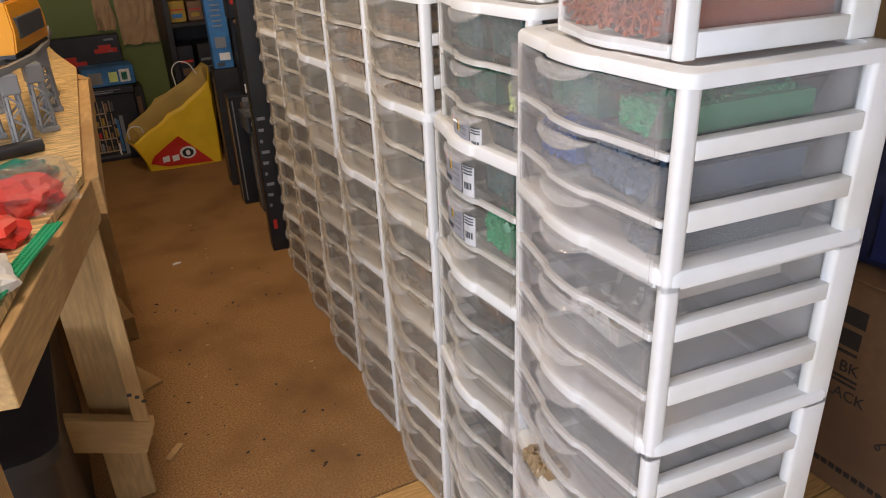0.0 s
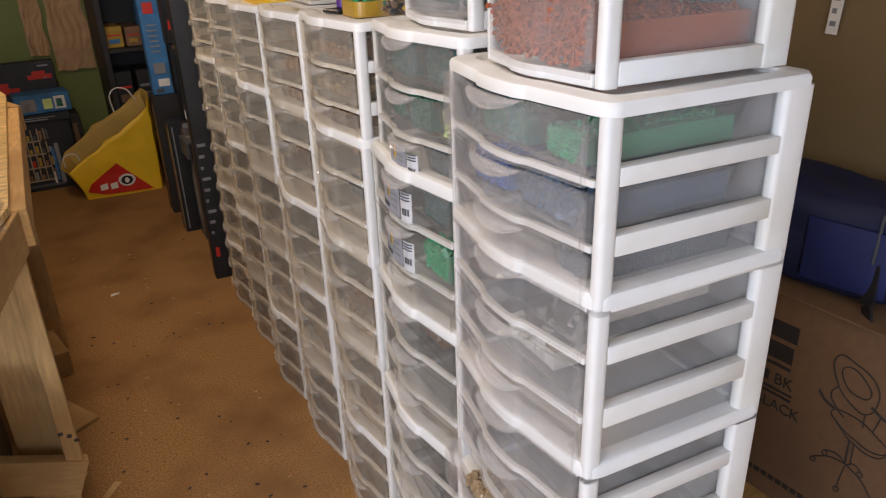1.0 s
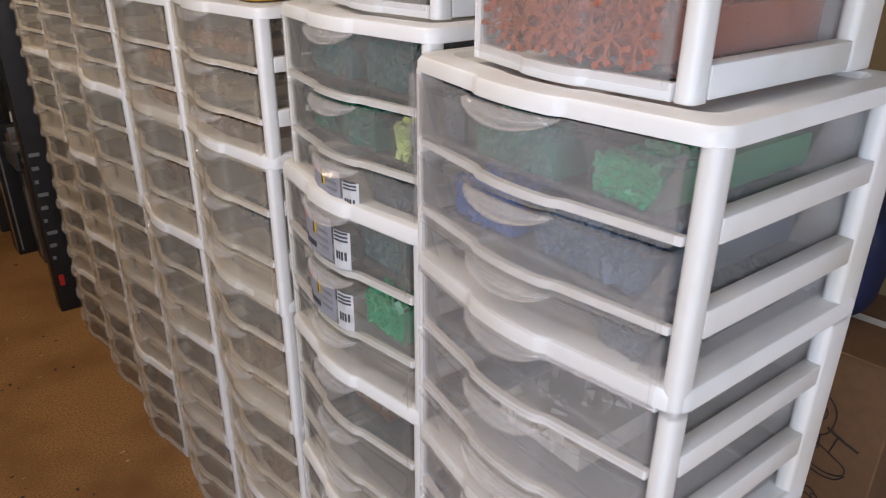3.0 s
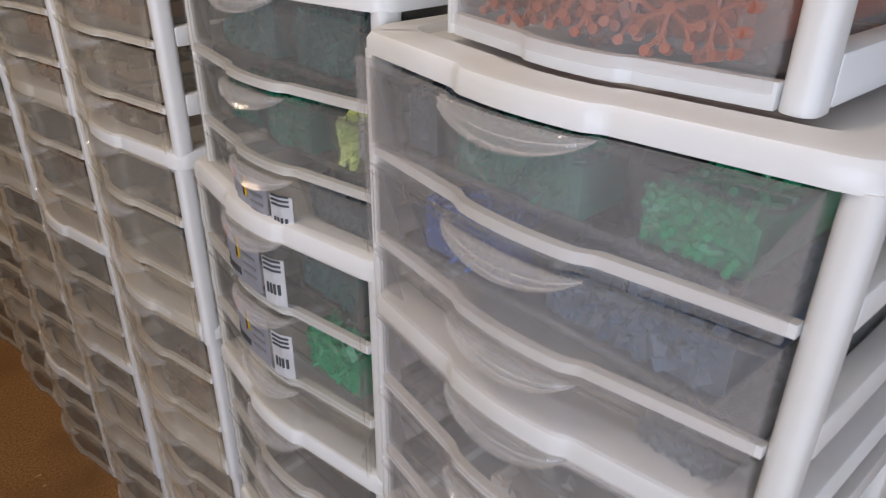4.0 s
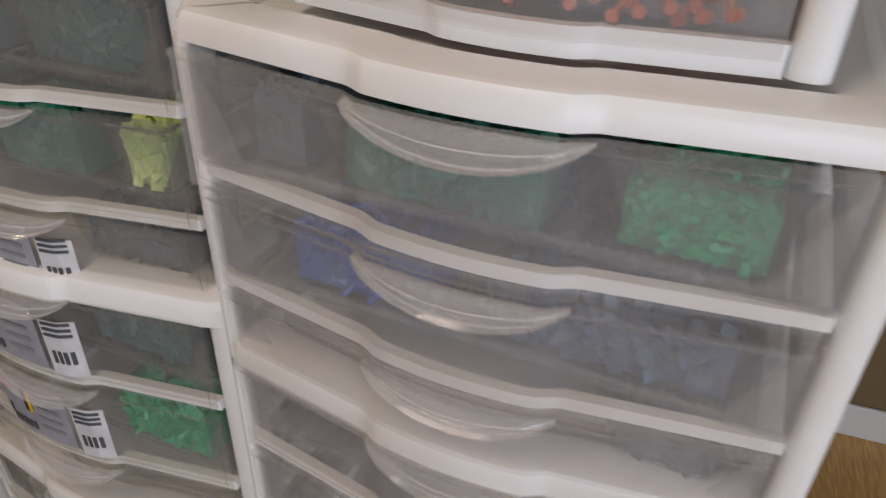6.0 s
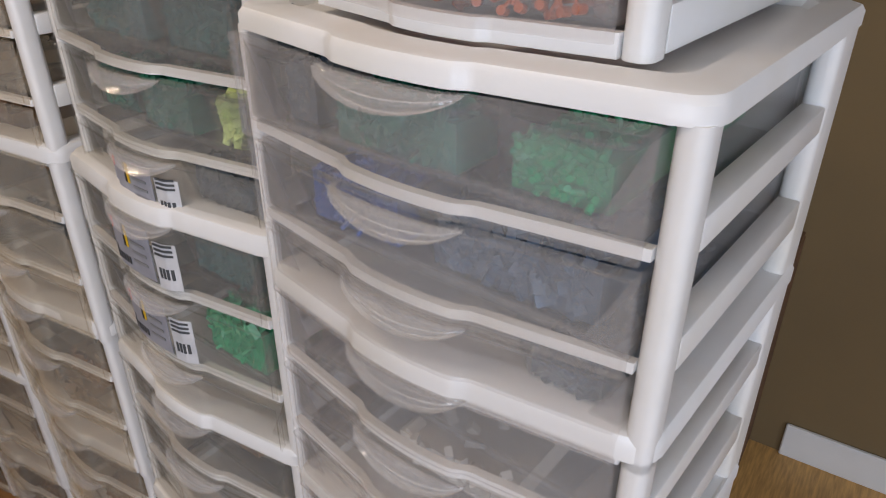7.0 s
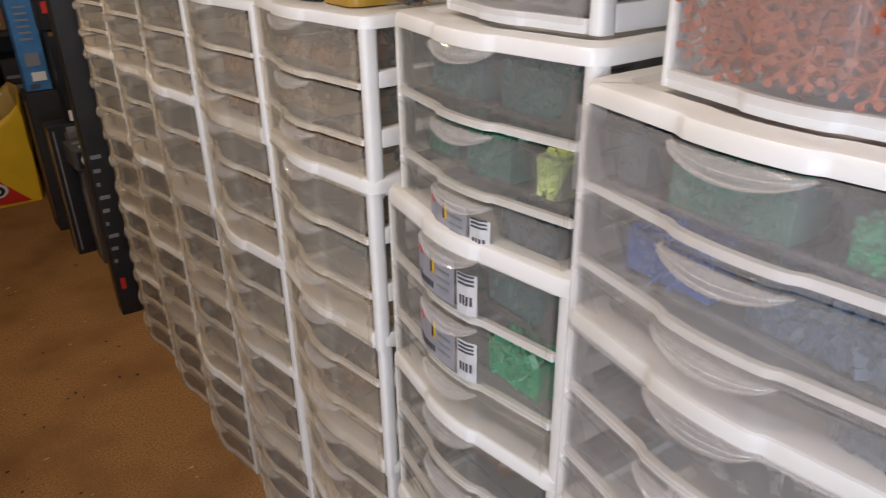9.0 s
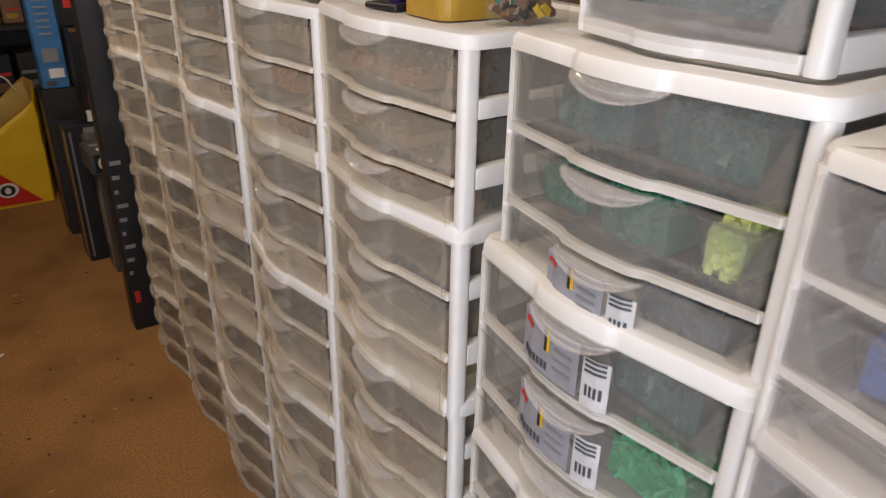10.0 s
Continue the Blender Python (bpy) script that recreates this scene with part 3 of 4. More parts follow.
p1 = pillar(pose(0.405, 2.545, 0.9, 0, 0, 12))
for px, py, rz in ((0.467, 2.66, 10), (0.500, 2.88, 8), (0.515, 3.10, 4), (0.345, 2.66, 16), (0.36, 2.95, 16)):
    copy_thing(p1, pose(px, py, 0.9, 0, 0, rz))
track = thing("toy_track", pose(0.40, 2.70, 1.0), "grey plastic elevated toy railway track", "toy track")
for off in (-0.028, 0.028):
    pts = [(0.30 + off, 2.40), (0.395 + off, 2.55), (0.452 + off, 2.70), (0.488 + off, 2.90), (0.505 + off, 3.25)]
    bm = bmesh.new()
    for a, b2 in zip(pts, pts[1:]):
        beam(bm, (*a, 1.076), (*b2, 1.076), 0.012, 0.014)
    part("rail", bm, GREY_TOY, track, m=pose(-0.40, -2.70, -1.0))
bm = bmesh.new()
for i in range(16):
    y = 2.56 + i * 0.043
    x = 0.398 + 0.11 * (1 - (1 - i / 16) ** 2)
    box_in(bm, x - 0.034, x + 0.034, y, y + 0.022, 1.0685, 1.0745)
part("sleepers", bm, DGREY_TOY, track, m=pose(-0.40, -2.70, -1.0))

train = thing("toy_train", pose(0.412, 2.66, 1.084, 0, 0, -16), "orange and black plastic toy train car on the track", "toy train")
side = [(-0.033, 0.0), (0.033, 0.0), (0.036, 0.05), (0.026, 0.115), (-0.026, 0.115), (-0.036, 0.05)]
bm = bmesh.new()
va = [bm.verts.new((x, 0.0 + z * 0.35, z + 0.006)) for x, z in side]
vb = [bm.verts.new((x, 0.30, z + 0.006)) for x, z in side]
for i in range(6):
    bm.faces.new((va[i], va[(i + 1) % 6], vb[(i + 1) % 6], vb[i]))
bm.faces.new(va), bm.faces.new(vb)
bmesh.ops.bevel(bm, geom=list(bm.edges), offset=0.004, segments=2, affect="EDGES")
part("body", bm, ORANGE_TOY, train, smooth=True)
part("windscreen", box(-0.022, 0.022, -0.004, 0.006, 0.0, 0.05, 0.003, 1), BLACK, train, "black windscreen", m=pose(0, 0.022, 0.052, -19))
part("side_band", box(0.030, 0.038, 0.05, 0.27, 0.035, 0.085, 0.002, 1), DGREY_TOY, train)
part("underframe", box(-0.030, 0.030, 0.005, 0.295, -0.006, 0.010, 0.002, 1), BLACK, train)
for i in range(5):
    part("roof_detail", box(-0.016, 0.016, 0.06 + i * 0.045, 0.085 + i * 0.045, 0.119, 0.135, 0.002, 1), DGREY_TOY if i % 2 else GREY_TOY, train)

bm = tube(bmesh.new(), (0, 0, 0), (0.135, 0.037, 0), 0.016, 20)
bmesh.ops.bevel(bm, geom=list(bm.edges), offset=0.002, segments=1, affect="EDGES")
tagged(part("black_marker_tube", bm, BLACK, smooth=True, m=pose(0.30, 2.425, 0.9165)), "short black plastic tube lying on the bench", "tube")


def crumpled(name, m, sx, sy, sz, mat, label, seed, cat):
    r = random.Random(seed)
    bm = bmesh.new()
    bmesh.ops.create_icosphere(bm, subdivisions=3, radius=1)
    for v in bm.verts:
        n = noise.noise(v.co * 2.1 + Vector((seed, 0, 0))) * 0.45 + noise.noise(v.co * 5 + Vector((0, seed, 0))) * 0.22
        v.co *= 1 + n
        v.co = Vector((v.co.x * sx, v.co.y * sy, max(0, v.co.z * sz + sz * 0.55)))
    return tagged(part(name, bm, mat, m=m), label, cat)


WRAP = frosted("clear_wrap", (0.95, 0.96, 0.96), 0.70, 0.15, 0.10)
crumpled("red_brick_bag", pose(0.372, 2.09, 0.902), 0.062, 0.075, 0.032, RED, "red bricks in a crumpled plastic bag", 3, "toy bag")
crumpled("green_brick_bag", pose(0.388, 2.25, 0.902), 0.052, 0.045, 0.026, TOYS["dark_green"], "green bricks in a crumpled plastic bag", 5, "toy bag")
crumpled("red_parts_bag", pose(0.310, 1.93, 0.902), 0.055, 0.065, 0.035, RED, "red pieces in a plastic bag", 8, "toy bag")
crumpled("clear_wrapper", pose(0.385, 2.12, 0.902), 0.085, 0.115, 0.044, WRAP, "crumpled clear plastic wrapper", 11, "wrapper")
crumpled("white_parts_bag", pose(0.285, 1.74, 0.902), 0.05, 0.07, 0.03, TOYS["white"], "white pieces in a plastic bag", 14, "toy bag")
plate = thing("green_baseplate", pose(0.345, 1.80, 0.905, 0, -8, -20), "green studded toy baseplate on the bench", "baseplate")
part("plate", box(-0.016, 0.016, -0.16, 0.16, 0, 0.004), TOYS["green"], plate)
bm = bmesh.new()
for i in range(3):
    for j in range(38):
        tube(bm, (-0.010 + i * 0.010, -0.155 + j * 0.0084, 0.0035), (-0.010 + i * 0.010, -0.155 + j * 0.0084, 0.0062), 0.0026, 6)
tagged(part("studs", bm, TOYS["green"], plate), kind="stuff")


for ob in [o for o in bpy.data.objects if o not in before and o.parent is None and o is not bench and o.type != "LIGHT" and o.name not in ("carpet_crumbs", "wood_chips", "paper_scrap")]:
    settle(ob, bench_at, 1.7, 1.044, 1.043)


# ---- far end of the aisle ----
def far_at(x, y, z=0.0):
    """The far end's own plan in the room."""
    return Vector((1.1257 * x - 0.0619 * y - 0.0694, -0.0334 * x + 1.1943 * y - 0.5037, 1.11 * z))


before = set(bpy.data.objects)


def printed_box(name, m, sx, sy, sz, mat, label, prints=(), cat="toy box"):
    """A card box with its base at m; prints: (face, a0, a1, z0, z1, material) with face 'x' (towards the aisle) or 'y' (towards the walker)."""
    t = thing(name, m, label, cat)
    part("carton", box(0, sx, 0, sy, 0, sz, 0.003, 1), mat, t)
    for face, a0, a1, z0, z1, pm in prints:
        if face == "x":
            part("print", box(-0.0025, -0.0005, a0, a1, z0, z1), pm, t)
        elif face == "z":
            part("print", box(a0, a1, z0, z1, sz + 0.0005, sz + 0.002), pm, t)
        else:
            part("print", box(a0, a1, -0.0025, -0.0005, z0, z1), pm, t)
    return t


TAN_P, GREY_P = TOYS["tan"], GREY_TOY
rb = random.Random(4)
house = [("y", 0.015, 0.20, 0.02, 0.035, DGREY_TOY)]
for i in range(4):
    house.append(("y", 0.02, 0.165 - i * 0.012, 0.055 + i * 0.075, 0.063 + i * 0.075, TAN_P))
    for j in range(5):
        x0 = 0.02 + j * 0.031
        house.append(("y", x0 + 0.004, x0 + 0.010, 0.063 + i * 0.075, 0.128 + i * 0.075, TAN_P))
        house.append(("y", x0 + 0.013, x0 + 0.026, 0.066 + i * 0.075, 0.066 + i * 0.075 + rb.uniform(0.02, 0.055), rb.choice((TOYS["brown"], RED, TOYS["gold"], GREY_P, DGREY_TOY))))
house += [("y", 0.185, 0.205, 0.03, 0.26, GREY_P), ("y", 0.165, 0.180, 0.05, 0.24, BLUE_CARD), ("y", 0.15, 0.16, 0.03, 0.10, WHITE_PRINT)]
printed_box("building_set_box", pose(0.775, 5.17, 0, 0, 0, -2), 0.29, 0.13, 0.385, BLACK, "black toy set box with a picture of a tall house", house)
printed_box("flat_set_box", pose(0.76, 5.155, 0.387, 0, 0, -3), 0.31, 0.22, 0.040, BLACK, "flat black toy set box lying on a larger one", [("y", 0.03, 0.20, 0.012, 0.018, GREY_P), ("y", 0.05, 0.24, 0.024, 0.028, GREY_P)])
printed_box("blue_set_box", pose(0.825, 5.18, 0.429, 0, 0, 2), 0.27, 0.15, 0.105, BLUE_CARD, "light blue toy set box", [("y", 0.03, 0.10, 0.015, 0.08, GREY_P), ("y", 0.045, 0.07, 0.02, 0.06, TOYS["tan"]), ("y", 0.135, 0.18, 0.02, 0.075, TOYS["lime"]), ("y", 0.19, 0.245, 0.015, 0.085, WHITE_PRINT), ("y", 0.20, 0.23, 0.025, 0.07, TOYS["dark_green"])])
printed_box("car_set_box", pose(0.66, 5.34, 0.387, 0, 0, 0), 0.41, 0.06, 0.30, BLACK, "black toy set box with pictures of red cars", [("y", 0.05, 0.22, 0.135, 0.165, RED), ("y", 0.08, 0.17, 0.165, 0.195, RED), ("y", 0.27, 0.39, 0.20, 0.225, RED), ("y", 0.295, 0.36, 0.225, 0.245, RED), ("y", 0.33, 0.38, 0.268, 0.278, GREY_P), ("y", 0.345, 0.365, 0.203, 0.212, GREY_P)])
printed_box("dark_set_box", pose(1.075, 5.24, 0, 0, 0, 0), 0.055, 0.14, 0.40, DARK, "dark red-brown toy set box standing on edge", [("y", 0.012, 0.035, 0.08, 0.34, TOYS["brown"])])


def paper_sheet(name, x0, x1, z0, z1, y, label, seed):
    bm = bmesh.new()
    n, k = 10, 14
    g = []
    for i in range(n + 1):
        row = []
        for j in range(k + 1):
            u, v = i / n, j / k
            dx = 0.022 * noise.noise(Vector((u * 3, v * 4, seed)))
            dy = -0.02 * abs(noise.noise(Vector((u * 5, v * 6, seed + 4)))) - 0.018 * (1 - v)
            row.append(bm.verts.new((u * (x1 - x0) + dx, dy, v * (z1 - z0) + 0.012 * noise.noise(Vector((u * 4, seed, 0))))))
        g.append(row)
    for i in range(n):
        for j in range(k):
            bm.faces.new((g[i][j], g[i + 1][j], g[i + 1][j + 1], g[i][j + 1]))
    ob = part(name, bm, PAPER_BAG, m=pose(x0, y, z0))
    so = ob.modifiers.new("thickness", "SOLIDIFY")
    so.thickness = 0.002
    return tagged(ob, label, "paper bag")


paper_sheet("paper_bag", 1.105, 1.305, 0.605, 1.15, 5.448, "crumpled brown paper bag hung on the green wall", 1)
paper_sheet("paper_strip", 0.985, 1.085, 0.70, 1.15, 5.452, "strip of brown paper hung on the green wall", 5)
printed_box("leaning_board", pose(0.585, 5.43, 0.72), 0.055, 0.02, 0.8, TRIM, "white upright board against the green wall", cat="board")

# shelf with boxes
shelf = thing("shelf_rack", pose(1.30, 5.10, 0), "black shelf rack full of toy boxes", "shelf")
for x in (0.0, 0.86):
    part("side_panel", box(x, x + 0.03, 0, 0.34, 0, 1.9, 0.002, 1), DARK, shelf)
for z in (0.05, 0.38, 0.72, 1.06, 1.40, 1.86):
    part("shelf_board", box(0.03, 0.86, 0.0, 0.34, z, z + 0.022, 0.002, 1), DARK, shelf)
part("back_panel", box(0.0, 0.89, 0.34, 0.35, 0, 1.9), BLACK, shelf)
sp = random.Random(12)
cols = [BLACK, BLACK, DARK, BLUE_CARD, TOYS["brown"], GREY_TOY, BLACK, TOYS["gold"], TOYS["red"]]
for z, top in ((0.402, 0.27), (0.742, 0.27), (1.082, 0.26)):
    x = 1.335
    while x < 1.95:
        wb = sp.uniform(0.05, 0.13)
        hb = sp.uniform(0.10, top)
        pr = [("y", 0.01, wb - 0.01, hb * 0.55, hb * 0.62, sp.choice((WHITE_PRINT, GREY_P, RED))), ("y", 0.015, wb - 0.02, hb * 0.2, hb * 0.4, sp.choice((TOYS["gold"], GREY_P, TOYS["brown"], BLUE_CARD)))]
        printed_box("shelf_box", pose(x, 5.12 + sp.uniform(0, 0.05), z), wb, 0.2, hb, sp.choice(cols), "small dark toy box on the shelf", pr)
        x += wb + sp.uniform(0.004, 0.03)

# boxes standing past the last stack of drawers
printed_box("tall_black_box", pose(1.272, 3.560, 0, 0, 0, -6), 0.40, 0.07, 1.20, BLACK, "tall black toy box standing past the drawers", [("y", 0.015, 0.030, 0.10, 0.14, RED)] + [("y", 0.012, 0.022 + 0.01 * (i % 3), 0.20 + i * 0.045, 0.212 + i * 0.045, GREY_P) for i in range(9)], "toy box")
printed_box("grey_set_box", pose(1.372, 3.985, 0, 0, 0, -3), 0.38, 0.10, 0.395, DGREY_TOY, "grey toy set box standing on edge", [("y", 0.03, 0.36, 0.02, 0.38, BLACK), ("y", 0.045, 0.075, 0.05, 0.30, GREY_P), ("y", 0.10, 0.13, 0.10, 0.36, TOYS["tan"]), ("x", 0.01, 0.03, 0.03, 0.37, TOYS["tan"]), ("x", 0.04, 0.08, 0.10, 0.30, GREY_P)])
cam_box = printed_box("camera_set_box", pose(1.345, 3.955, 0.397, 0, 0, -3), 0.36, 0.16, 0.078, DGREY_TOY, "grey toy set box with a round lens picture", [("y", 0.012, 0.085, 0.008, 0.070, BLACK), ("y", 0.100, 0.15, 0.010, 0.065, WHITE_PRINT), ("z", 0.03, 0.12, 0.02, 0.05, WHITE_PRINT), ("z", 0.02, 0.11, 0.08, 0.11, GREY_P)])
for r_, dy, pm in ((0.026, -0.004, WHITE_PRINT), (0.019, -0.006, BLACK), (0.009, -0.008, GREY_P)):
    bm = bmesh.new()
    bmesh.ops.create_cone(bm, cap_ends=True, segments=20, radius1=r_, radius2=r_, depth=0.002, matrix=pose(0.048, dy, 0.040, 90))
    part("lens_ring", bm, pm, cam_box)
crates = printed_box("silver_set_box", pose(1.402, 4.000, 0.477, 0, 8, -3), 0.30, 0.06, 0.10, GREY_TOY, "grey toy set box with a slanting picture", [("y", 0.02, 0.28, 0.01, 0.03, BLACK), ("y", 0.04, 0.2, 0.045, 0.06, WHITE_PRINT), ("y", 0.02, 0.12, 0.07, 0.085, TOYS["tan"])])
printed_box("black_set_box", pose(1.328, 4.125, 0, 0, 0, -3), 0.40, 0.10, 0.53, BLACK, "large black toy set box standing on edge", [("x", 0.015, 0.030, 0.02, 0.51, TOYS["tan"]), ("y", 0.012, 0.017, 0.02, 0.51, GREY_P), ("y", 0.05, 0.38, 0.43, 0.50, TOYS["brown"]), ("y", 0.06, 0.16, 0.45, 0.52, GREY_P)])
printed_box("dark_case", pose(1.350, 4.41, 0, 0, 0, -3), 0.42, 0.12, 0.60, DARK, "dark flat case standing on edge", [("x", 0.02, 0.05, 0.05, 0.56, TOYS["brown"])])
printed_box("haunted_set_box", pose(1.406, 4.130, 0.532, 0, 0, -3), 0.30, 0.09, 0.335, BLACK, "black toy set box with a white title on its front", [("y", 0.005, 0.16, 0.006, 0.046, WHITE_PRINT), ("y", 0.02, 0.055, 0.062, 0.096, RED), ("y", 0.08, 0.125, 0.062, 0.076, GREY_P), ("y", 0.085, 0.12, 0.086, 0.094, GREY_P), ("y", 0.030, 0.115, 0.250, 0.270, WHITE_PRINT), ("y", 0.052, 0.102, 0.220, 0.240, WHITE_PRINT), ("y", 0.062, 0.082, 0.276, 0.290, WHITE_PRINT), ("y", 0.0, 0.14, 0.318, 0.332, TOYS["brown"])])
printed_box("upper_set_box", pose(1.391, 4.135, 0.869, 0, 0, -3), 0.32, 0.09, 0.30, BLACK, "black toy set box on top of another", [("y", 0.015, 0.065, 0.06, 0.10, RED), ("y", 0.10, 0.17, 0.02, 0.16, TOYS["brown"]), ("y", 0.115, 0.15, 0.04, 0.11, TOYS["gold"]), ("y", 0.12, 0.14, 0.12, 0.14, TOYS["tan"])])
printed_box("tall_blue_box", pose(1.362, 4.415, 0.602, 0, 0, -3), 0.092, 0.07, 0.46, BLUE_CARD, "tall blue toy set box standing on the boxes", [("y", 0.018, 0.062, 0.375, 0.425, RED), ("y", 0.02, 0.07, 0.10, 0.15, GREY_P), ("y", 0.03, 0.08, 0.04, 0.075, WHITE_PRINT), ("y", 0.015, 0.05, 0.012, 0.03, DGREY_TOY)] + [("y", 0.02, 0.065, 0.20 + 0.024 * i, 0.207 + 0.024 * i, GREY_P) for i in range(6)])
printed_box("slim_black_box", pose(1.470, 4.420, 0.602, 0, 0, -3), 0.12, 0.10, 0.42, BLACK, "slim black toy box", [("y", 0.005, 0.055, 0.02, 0.06, TOYS["gold"]), ("y", 0.01, 0.03, 0.15, 0.16, GREY_P)])


# ---- big yellow bag ----
def shopping_bag():
    t = thing("shopping_bag", pose(1.235, 4.955, 0, 0, 0, -6), "large yellow paper shopping bag slumped open on the carpet", "shopping bag")
    bm = bmesh.new()
    n, rows = 40, 12
    g = []
    for j in range(rows + 1):
        v = j / rows
        row = []
        for i in range(n):
            a = 2 * math.pi * i / n
            cx, cy = math.cos(a), math.sin(a)
            k = max(abs(cx), abs(cy)) ** 0.75
            x, y = 0.205 * cx / k, 0.115 * cy / k
            rim = 0.35 + 0.16 * (x / 0.2) + 0.024 * (y / 0.1)
            z = v * rim
            lean = -0.075 * (v ** 1.6) * (1 - 0.7 * (x + 0.2) / 0.4)
            x = x * (1 - 0.03 * v) + lean + (0.035 * v if x > 0 else 0)
            y = y * (1 + 0.12 * v) - 0.02 * v
            q = Vector((x * 9, y * 9, z * 9))
            w = 0.020 * v
            row.append(bm.verts.new((x + w * noise.noise(q), y + w * noise.noise(q + Vector((7, 0, 0))), max(0, z + 0.012 * v * noise.noise(q + Vector((0, 9, 0)))))))
        g.append(row)
    for j in range(rows):
        for i in range(n):
            bm.faces.new((g[j][i], g[j][(i + 1) % n], g[j + 1][(i + 1) % n], g[j + 1][i]))
    bm.faces.new(list(reversed(g[0])))
    front = []
    for j in range(rows + 1):
        front.append([g[j][i].co.copy() for i in range(n)])
    ob = part("bag_wall", bm, YELLOW, t, smooth=True)
    so = ob.modifiers.new("thickness", "SOLIDIFY")
    so.thickness = 0.0025
    ob.data.materials.append(YELLOW_IN)
    so.material_offset = 1
    so.offset = -1

    # print on the side that faces the walker, following the paper
    def on_front(u, z):
        best = []
        for j in range(rows):
            for i in range(n):
                c = front[j][i]
                if c.y < -0.03:
                    best.append(((c.x - u) ** 2 + (c.z - z) ** 2, c.y))
        best.sort()
        near = best[:3]
        wsum = sum(1 / (d + 1e-5) for d, _ in near)
        return sum(y / (d + 1e-5) for d, y in near) / wsum

    def patch(name, outline, lift, mat, label=""):
        bm = bmesh.new()
        vs = [bm.verts.new((u, 0, z)) for u, z in outline]
        bm.faces.new(vs)
        bmesh.ops.triangulate(bm, faces=bm.faces)
        bmesh.ops.subdivide_edges(bm, edges=bm.edges, cuts=2, use_grid_fill=True)
        for v in bm.verts:
            v.co.y = on_front(v.co.x, v.co.z) - lift
        return part(name, bm, mat, t, label)

    patch("red_diamond", [(-0.205, 0.055), (-0.10, 0.02), (0.145, 0.012), (-0.015, 0.190)], 0.006, RED, "red diamond printed on the bag")
    ring = [(0.043 * math.cos(k * 0.5236) + 0.020, 0.036 * math.sin(k * 0.5236) + 0.088) for k in range(12)]
    patch("print_ring", ring, 0.010, WHITE_PRINT)
    ring = [(0.030 * math.cos(k * 0.5236) + 0.020, 0.025 * math.sin(k * 0.5236) + 0.088) for k in range(12)]
    patch("print_ring", ring, 0.013, BLACK)
    ring = [(0.012 * math.cos(k * 0.5236) + 0.020, 0.016 * math.sin(k * 0.5236) + 0.088) for k in range(12)]
    patch("print_ring", ring, 0.016, WHITE_PRINT)
    for u in (-0.115, -0.065):
        patch("print_bar", [(u, 0.045), (u + 0.036, 0.050), (u + 0.036, 0.085), (u, 0.078)], 0.010, WHITE_PRINT)
    cu = bpy.data.curves.new("cord", "CURVE")
    cu.dimensions = "3D"
    cu.bevel_depth = 0.0035
    for pts in (((-0.26, -0.04, 0.18), (-0.25, -0.07, 0.245), (-0.20, -0.07, 0.25), (-0.185, -0.05, 0.21)), ((0.03, 0.11, 0.40), (0.04, 0.10, 0.53), (0.10, 0.09, 0.54), (0.15, 0.10, 0.47))):
        sp_ = cu.splines.new("BEZIER")
        sp_.bezier_points.add(len(pts) - 1)
        for bp, p in zip(sp_.bezier_points, pts):
            bp.co, bp.handle_left_type, bp.handle_right_type = p, "AUTO", "AUTO"
    cord = new("cord_handle", cu)
    cord.parent = t
    cu.materials.append(WHITE_PRINT)
    return t


shopping_bag()


for ob in [o for o in bpy.data.objects if o not in before and o.parent is None]:
    settle(ob, far_at, 0.7, 1.14, 1.11)


def right_at(x, y, z=0.0):
    """The corner behind the stacks, in the room."""
    return Vector((0.9774 * x - 0.0276 * y + 0.0611, 0.9903 * y + 0.0589, 1.013 * z))


before = set(bpy.data.objects)


# ---- chair carton, nylon bag and wall tag behind the stacks ----
carton = thing("chair_carton", pose(2.052, 1.112, -0.004), "brown cardboard carton with a drawing of an office chair", "carton")
part("body", box(0, 0.305, 0, 0.78, 0, 0.60, 0.004, 1), KRAFT, carton)
part("flap", box(-0.012, 0.150, 0.004, 0.776, 0.601, 0.606, 0.0015, 1), KRAFT, carton, m=pose(0, 0, 0, 0, -1.2, 0))
part("flap", box(0.154, 0.305, 0.002, 0.778, 0.601, 0.606, 0.0015, 1), KRAFT, carton)
part("tape", box(0.13, 0.17, 0.002, 0.779, 0.6065, 0.6075), WHITE_PRINT, carton, "strip of clear packing tape")


def stroke(name, pts, r=0.0016, closed=False):
    """A printed line on the carton's face: points (along, up)."""
    cu = bpy.data.curves.new(name, "CURVE")
    cu.dimensions = "3D"
    cu.bevel_depth = r
    cu.bevel_resolution = 1
    s = cu.splines.new("BEZIER")
    s.bezier_points.add(len(pts) - 1)
    for bp, (a, z) in zip(s.bezier_points, pts):
        bp.co, bp.handle_left_type, bp.handle_right_type = (-0.0008, a, z), "AUTO", "AUTO"
    s.use_cyclic_u = closed
    ob = new(name, cu)
    ob.parent = carton
    cu.materials.append(BLACK_PRINT)


